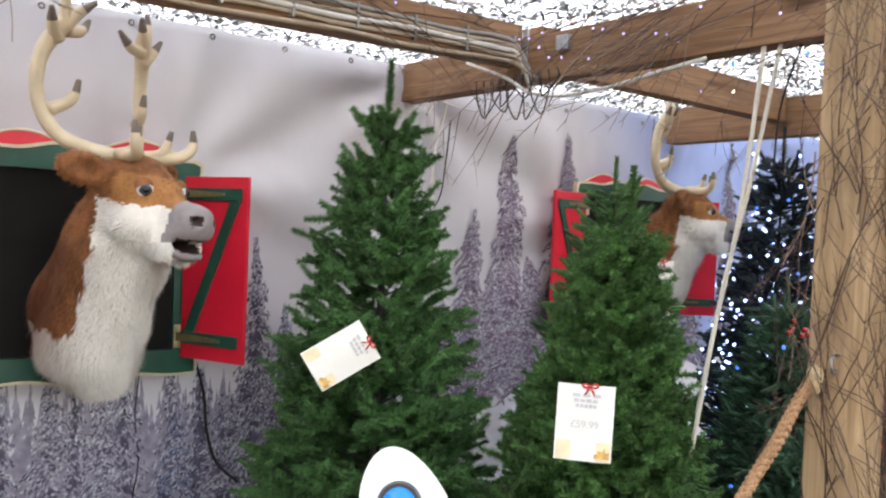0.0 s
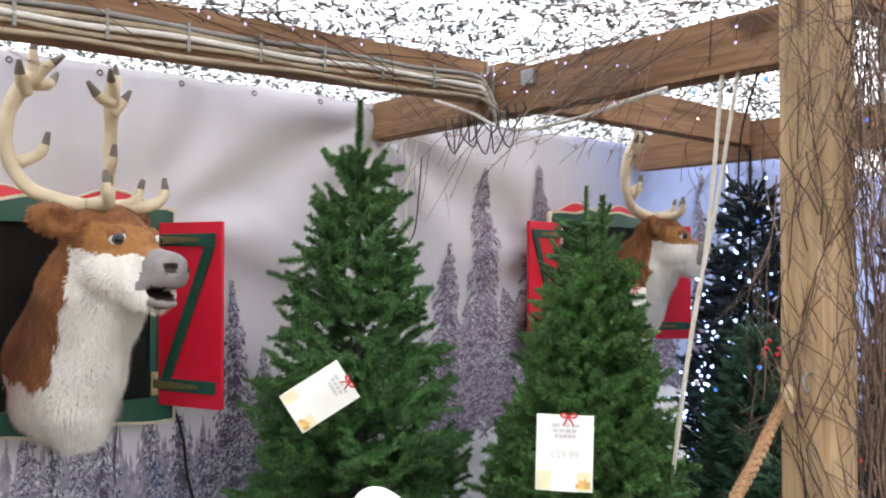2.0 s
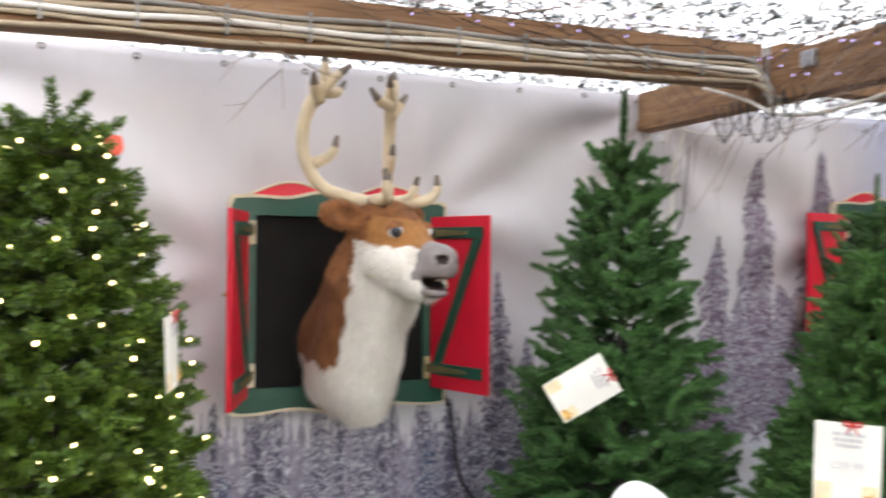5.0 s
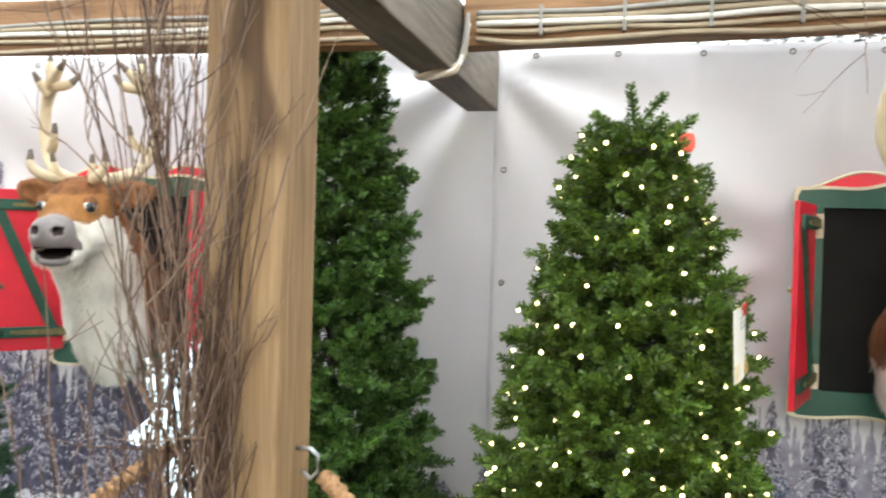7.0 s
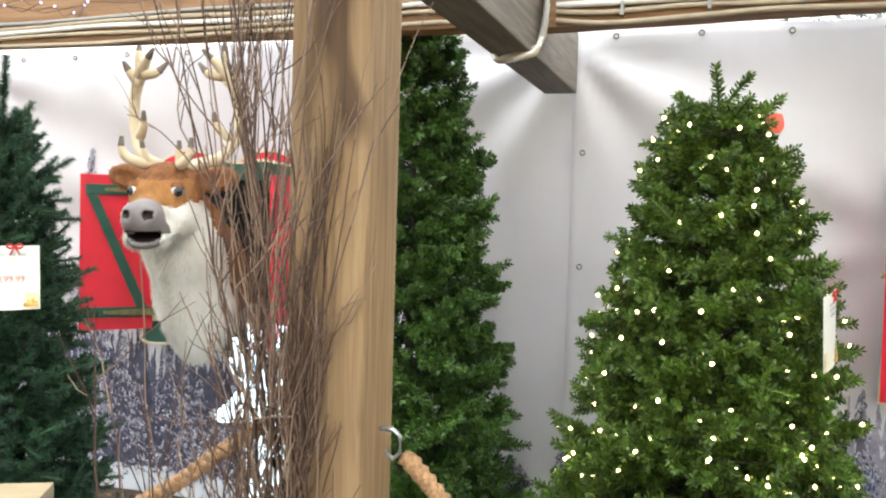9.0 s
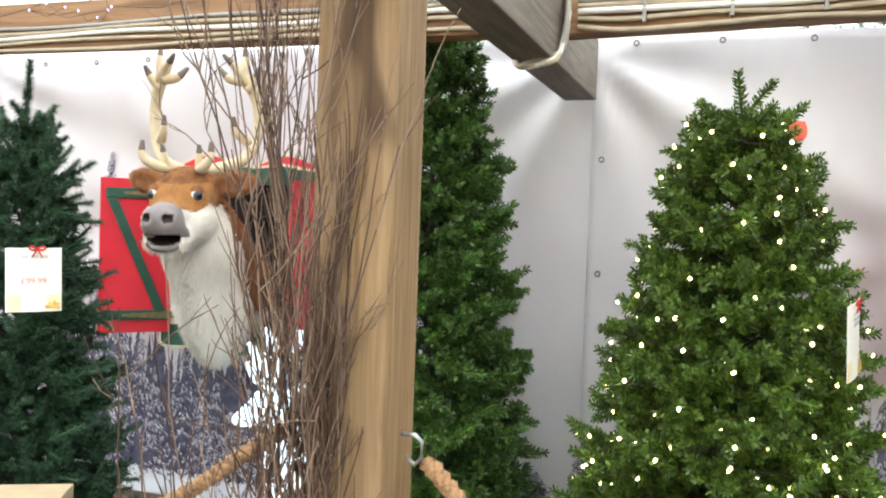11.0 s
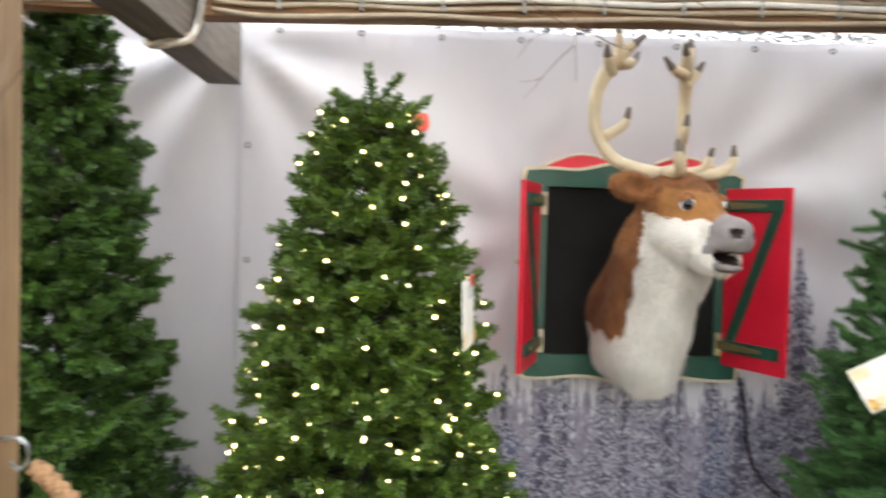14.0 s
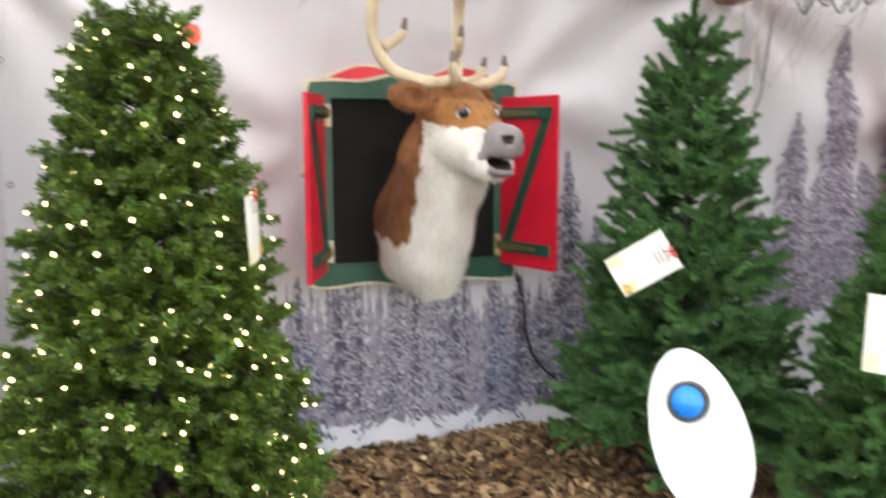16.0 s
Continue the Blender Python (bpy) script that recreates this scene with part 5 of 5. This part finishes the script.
cord("white_cable", [(2.50, 2.95, 2.27), (2.53, 2.72, 2.18), (2.56, 2.60, 2.11), (2.56, 2.42, 2.075), (2.56, 2.15, 2.085), (2.57, 1.88, 2.125), (2.60, 1.75, 2.15)], 0.008, CABLE_W, "loose white cable looped below the cross beam")
cord("white_cable", [(2.70, 3.50, 2.10), (2.78, 3.52, 2.19), (2.86, 3.54, 2.17), (2.80, 3.55, 1.9), (2.81, 3.56, 1.5), (2.83, 3.57, 0.9)], 0.008, CABLE_W, "white cable running down the banner join")
cord("white_cable", [(2.79, 3.52, 2.19), (2.95, 3.45, 2.15), (3.15, 3.3, 2.15), (3.3, 3.1, 2.2)], 0.004, CABLE_W, "thin white cable strung below a beam")
cord("black_cable", [(1.50, 3.55, 0.88), (1.55, 3.56, 0.72), (1.57, 3.56, 0.55), (1.62, 3.55, 0.40), (1.72, 3.54, 0.30)], 0.007, CABLE_K, "black cable hanging from a red shuttered hatch")
cord("black_cable", [(1.26, 3.56, 0.85), (1.25, 3.57, 0.65), (1.27, 3.57, 0.45), (1.25, 3.57, 0.30)], 0.003, CABLE_K, "thin black cable running down the banner")
cord("black_cable", [(2.90, 3.54, 2.10), (2.89, 3.56, 1.85), (2.86, 3.57, 1.66), (2.72, 3.57, 1.52)], 0.004, CABLE_K, "thin dark wire looped on the banner")
rc = np.random.default_rng(21)
for k in range(9):
    y0 = 2.95 - 0.05 * k
    d = rc.uniform(0.08, 0.20)
    cord("wire_loop", [(2.56, y0, 2.19), (2.55, y0 - 0.03, 2.19 - d * 0.6), (2.55, y0 - rc.uniform(0.03, 0.12), 2.19 - d), (2.56, y0 - 0.12, 2.20 - d * 0.4), (2.57, y0 - 0.10, 2.2)],
         0.0035, CABLE_K, "loop of thin black wire under the beam", "wire", "wire loops", 5)

boxed("bracket", (2.575, 2.40, 2.27), (2.60, 2.47, 2.335), STEEL, None, 0.004)
tagged(bpy.data.objects["bracket"], "small grey metal bracket on the cross beam", "bracket")
boxed("connector_plate", (2.592, 2.655, 2.185), (2.599, 2.688, 2.40), STEEL, None, 0.002)
tagged(bpy.data.objects["connector_plate"], "grey steel plate where two beams meet", "bracket")
boxed("wall_speaker", (2.95, 1.06, 2.16), (3.07, 1.16, 2.36), CABLE_G, None, 0.012)
tagged(bpy.data.objects["wall_speaker"], "small grey speaker box fixed beneath the front beam", "speaker")


# ---- glowing deer figure on the ground ----
def lit_deer(x, y, z):
    """A rounded glowing figure looking towards smaller x, with stubby antlers."""
    bm = bmesh.new()
    spine = [(0.16, 0, -0.55), (0.13, 0, -0.30), (0.08, 0, -0.12), (0.02, 0, 0.0), (-0.05, 0, -0.035), (-0.135, 0, -0.075), (-0.165, 0, -0.085)]
    tube(bm, smooth_path(spine, 5), [float(v) for v in np.interp(np.linspace(0, 1, 31), np.linspace(0, 1, 7), (0.13, 0.12, 0.10, 0.085, 0.062, 0.035, 0.02))], 12)
    for sg in (-1, 1):
        for pts in (((0.03, 0.05, 0.05), (0.0, 0.07, 0.16), (-0.015, 0.08, 0.22), (-0.04, 0.085, 0.29)), ((0.0, 0.07, 0.16), (0.05, 0.09, 0.26), (0.045, 0.10, 0.36)),
                    ((0.03, 0.05, 0.10), (-0.03, 0.06, 0.13), (-0.055, 0.065, 0.20)), ((0.04, 0.09, 0.22), (0.09, 0.10, 0.26), (0.10, 0.10, 0.33))):
            tube(bm, smooth_path([(px, sg * py, pz) for px, py, pz in pts], 4), 0.017, 8)
        tube(bm, smooth_path([(0.05, sg * 0.05, 0.02), (0.10, sg * 0.10, 0.07), (0.14, sg * 0.12, 0.08)], 4), 0.02, 8)
        for px in (0.08, 0.42):
            tube(bm, [(px, sg * 0.07, -0.5), (px, sg * 0.075, -z)], 0.03, 8)
    tube(bm, smooth_path([(0.10, 0, -0.45), (0.30, 0, -0.42), (0.50, 0, -0.44)], 5), 0.12, 12)
    o = part("lit_reindeer_figure", bm, LIT, smooth=True)
    o.location = (x, y, z)
    return tagged(o, "glowing bluish white reindeer figure standing behind twigs", "light figure")


lit_deer(-2.06, 3.12, 0.68)


# ---- birch twigs ----
def twig(r, p, d, length, droop, kids, out, depth=0):
    n = 9
    pts = [np.array(p, float)]
    d = np.array(d, float)
    for i in range(n - 1):
        d = d + r.normal(0, 0.08, 3) + np.array([0, 0, -droop])
        d /= np.linalg.norm(d)
        pts.append(pts[-1] + d * length / (n - 1))
    out[depth].append(np.array(pts))
    if depth < 2:
        for _ in range(kids):
            i = r.integers(2, n - 1)
            dd = d * 0.8 + r.normal(0, 0.30, 3) + np.array([0, 0, 0.2])
            twig(r, pts[i], dd / np.linalg.norm(dd), length * r.uniform(0.25, 0.5), droop, max(1, kids - 2), out, depth + 1)


def twig_bundle(name, starts, seed, label, warp=None):
    r = np.random.default_rng(seed)
    out = [[], [], []]
    for (p, d, l, droop, kids) in starts(r):
        twig(r, p, d, l, droop, kids, out)
    thing = empty(name)
    if warp:
        out = [[warp(p) for p in lvl] for lvl in out]
    for lvl, (a, b, nm) in enumerate(((0.0030, 0.0012, "main_twig"), (0.0020, 0.0009, "side_twig"), (0.0013, 0.0006, "fine_twig"))):
        strands(nm, out[lvl], a, b, TWIG, thing)
    return tagged(thing, label, "twigs", "birch twig bundles")


def left_starts(r):
    s = []
    for k in range(88):      # thick sheaf beside the post and over its edge
        x, y = r.normal(-0.925, 0.042), 1.31 + r.normal(0, 0.035)
        z = r.uniform(0.05, 1.15)
        d = np.array([r.normal(-0.015, 0.085), r.normal(-0.02, 0.05), 1.0])
        s.append(((x, y, z), d / np.linalg.norm(d), r.uniform(0.35, 0.75) if x > -0.945 else r.uniform(0.5, 1.4), r.normal(0, 0.014), int(r.integers(2, 5))))
    for k in range(9):        # tall sprays leaning away at the top
        d = np.array([r.normal(-0.10, 0.06), r.normal(-0.03, 0.04), 1.0])
        s.append(((r.normal(-0.96, 0.03), 1.30, r.uniform(0.9, 1.5)), d / np.linalg.norm(d), r.uniform(0.7, 1.1), r.normal(0.0, 0.012), 5))
    for k in range(44):
        s.append(((-0.94 + 0.13 * r.uniform(0, 1) ** 1.6, 1.352, r.uniform(0.1, 0.95)), (r.normal(0.05, 0.14), -0.01, 1.0), r.uniform(0.3, 0.7), 0, 3))
    for k in range(14):
        s.append(((r.uniform(-1.32, -1.05), 1.3 + r.normal(0, 0.06), r.uniform(0.35, 0.75)), (r.normal(0.02, 0.10), 0, 1.0), r.uniform(0.35, 0.6), 0, 2))
    return s


def right_starts(r):
    s = []
    for k in range(150):
        t = r.uniform(0, 1) ** 0.8
        x, y = 2.57 + 0.42 * t + r.normal(0, 0.02), 1.075 - 0.10 * t + r.normal(0, 0.025)
        z = r.uniform(0.2, 1.7)
        d = np.array([r.normal(-0.02, 0.22), r.normal(0.0, 0.06), 1.0])
        s.append(((x, y, z), d / np.linalg.norm(d), r.uniform(0.5, 1.2), r.normal(0, 0.02), int(r.integers(2, 5))))
    for k in range(34):       # loose curls over the face towards the aisle
        s.append(((2.525, 1.13 + r.uniform(0, 0.17), r.uniform(0.6, 2.1)), (r.normal(-0.05, 0.1), r.normal(-0.05, 0.28), -1.0 if r.random() < 0.4 else 1.0), r.uniform(0.3, 0.7), r.normal(0, 0.03), 3))
    for k in range(46):       # tangle round the post's head
        s.append(((2.55 + r.uniform(0, 0.25), 1.08, r.uniform(2.05, 2.45)), (r.normal(0.0, 0.4), r.normal(-0.05, 0.12), r.normal(-0.4, 0.6)), r.uniform(0.35, 0.8), 0.03, 3))
    return s


def beam_starts(r):
    s = []
    for k in range(22):
        y = r.uniform(1.3, 2.5)
        s.append(((2.585 - r.uniform(0, 0.05), y, r.uniform(2.30, 2.44)), (r.normal(-0.15, 0.12), r.normal(0.6, 0.5), r.normal(-0.1, 0.25)), r.uniform(0.4, 0.9), 0.025, 3))
    for k in range(22):
        s.append(((2.56, r.uniform(1.75, 2.0), r.uniform(2.2, 2.42)), (r.normal(-0.1, 0.1), r.normal(0.55, 0.2), -0.35), r.uniform(0.3, 0.5), 0.0, 3))
    for k in range(34):
        s.append(((r.uniform(-0.2, 2.5), 2.66, r.uniform(2.33, 2.44)), (r.normal(0.5, 0.6), r.normal(-0.25, 0.12), r.normal(0.05, 0.2)), r.uniform(0.35, 0.8), 0.015, 3))
    for k in range(14):
        s.append(((r.uniform(-4.0, -1.0), 2.66, r.uniform(2.30, 2.42)), (r.normal(0.5, 0.6), r.normal(-0.25, 0.12), r.normal(0.05, 0.2)), r.uniform(0.35, 0.8), 0.015, 3))
    return s


def gather(p):
    """Draw the strands in against the post, in front of its face."""
    q = p.copy()
    x = q[:, 0]
    q[:, 0] = np.where(x < -1.0, -1.0 + (x + 1.0) * 0.72, np.where(x > -0.88, -0.88 + (x + 0.88) * 0.5, x))
    q[:, 1] = np.clip(q[:, 1], 1.20, 1.362)
    return q


twig_bundle("twig_bundle", left_starts, 31, "dense bundle of brown birch twigs tied to a post", gather)
twig_bundle("twig_bundle", right_starts, 32, "wild brown birch twigs wound round the lighter post")
twig_bundle("twig_bundle", beam_starts, 33, "loose brown birch twigs draped along the beams")


# ---- fairy lights on the beams ----
def fairy_lights(name, spots, kinds, label, r):
    thing = empty(name)
    for sp in spots:
        o = new("light_bulb", BULBS[kinds[int(r.integers(0, len(kinds)))]])
        o.parent = thing
        o.location = sp
    order = sorted(spots, key=lambda p: (p[0] * 0.7 - p[1]))
    strands("light_wire", [np.array([p, (np.array(p) + np.array(q)) / 2 + np.array([0, 0, -0.03]), q]) for p, q in zip(order, order[1:])], 0.0014, 0.0014, CABLE_K, thing)
    return tagged(thing, label, "fairy lights", "fairy light strings")


rf = np.random.default_rng(44)
fairy_lights("fairy_lights", [(rf.uniform(0.0, 2.55), 2.62 - rf.uniform(0, 0.25), rf.uniform(2.30, 2.46)) for _ in range(46)], ("violet",), "violet-white fairy lights strung along the dark beam", rf)
fairy_lights("fairy_lights", [(2.56 - rf.uniform(0, 0.06), rf.uniform(1.2, 2.6), rf.uniform(2.19, 2.44)) for _ in range(22)], ("violet",), "violet-white fairy lights on the brown cross beam", rf)
fairy_lights("fairy_lights", [(rf.uniform(2.8, 5.0), rf.uniform(1.5, 2.6), rf.uniform(2.20, 2.32)) for _ in range(26)], ("violet", "warm", "blue"), "mixed coloured fairy lights in the far bay", rf)
fairy_lights("fairy_lights", [(rf.uniform(-4.0, -0.9), 2.62 - rf.uniform(0, 0.25), rf.uniform(2.26, 2.42)) for _ in range(26)], ("violet",), "pale fairy lights strung above the pale banner", rf)

# ---- leaf litter, box and small decorations ----
rl = np.random.default_rng(55)
n = 9000
cx = np.concatenate([rl.uniform(0.3, 2.4, 6000), rl.uniform(-4.5, 6.0, 3000)])
cy = np.concatenate([rl.uniform(2.5, 3.58, 6000), rl.uniform(1.7, 3.58, 3000)])
mound = 0.05 * np.exp(-((cx - 1.45) / 0.45) ** 2) * np.exp(-((cy - 3.35) / 0.3) ** 2)
cz = 0.015 + mound + rl.uniform(0, 0.03, n)
an = rl.uniform(0, 6.28, n)
d1 = np.stack([np.cos(an), np.sin(an), rl.normal(0, 0.35, n)], 1)
d2 = np.stack([-np.sin(an), np.cos(an), rl.normal(0, 0.35, n)], 1)
le, wi = rl.uniform(0.018, 0.042, n)[:, None], rl.uniform(0.010, 0.022, n)[:, None]
c = np.stack([cx, cy, cz], 1)
tagged(poly_mesh("leaf_litter", np.stack([c - d1 * le, c + d2 * wi - d1 * le * 0.2, c + d1 * le, c - d2 * wi + d1 * le * 0.1], 1), 4, LEAVES), "dry brown fallen leaves covering the ground", "leaves", kind="stuff")

bm = bmesh.new()
box(bm, (-0.17, -0.13, 0), (0.17, 0.13, 0.69), 0.004)
bx = part("cardboard_box", bm, BOXCARD)
bx.matrix_world = pose(-2.08, 1.70, 0, 0, 0, 28)
tagged(bx, "plain tan cardboard box standing by a tree", "box")

BERRY = plain("red_berry", (0.45, 0.01, 0.015), 0.25)
CONE = plain("frosted_pine_cone", (0.42, 0.36, 0.30), 0.8, vary=0.5, scale=80, relief=0.5)
rb = np.random.default_rng(66)
for k in range(7):
    th = empty("berry_pick", pose(3.60 + rb.uniform(-0.1, 0.55), 1.86 + rb.uniform(-0.22, 0.15), rb.uniform(0.70, 1.15)))
    for j in range(6):
        bm = bmesh.new()
        bmesh.ops.create_icosphere(bm, subdivisions=2, radius=0.013, matrix=Matrix.Translation(tuple(rb.normal(0, 0.02, 3))))
        part("berry", bm, BERRY, th, smooth=True)
    bm = bmesh.new()
    for i in range(10):
        bmesh.ops.create_cone(bm, cap_ends=True, segments=8, radius1=0.022 * (1 - i / 12), radius2=0.006, depth=0.014, matrix=pose(0.05 + 0.010 * i, 0.0, -0.01, 0, -90, i * 30))
    part("cone", bm, CONE, th, "frosted pine cone")
    tagged(th, "red berries and frosted cone on a tree branch", "decoration", "berry picks")
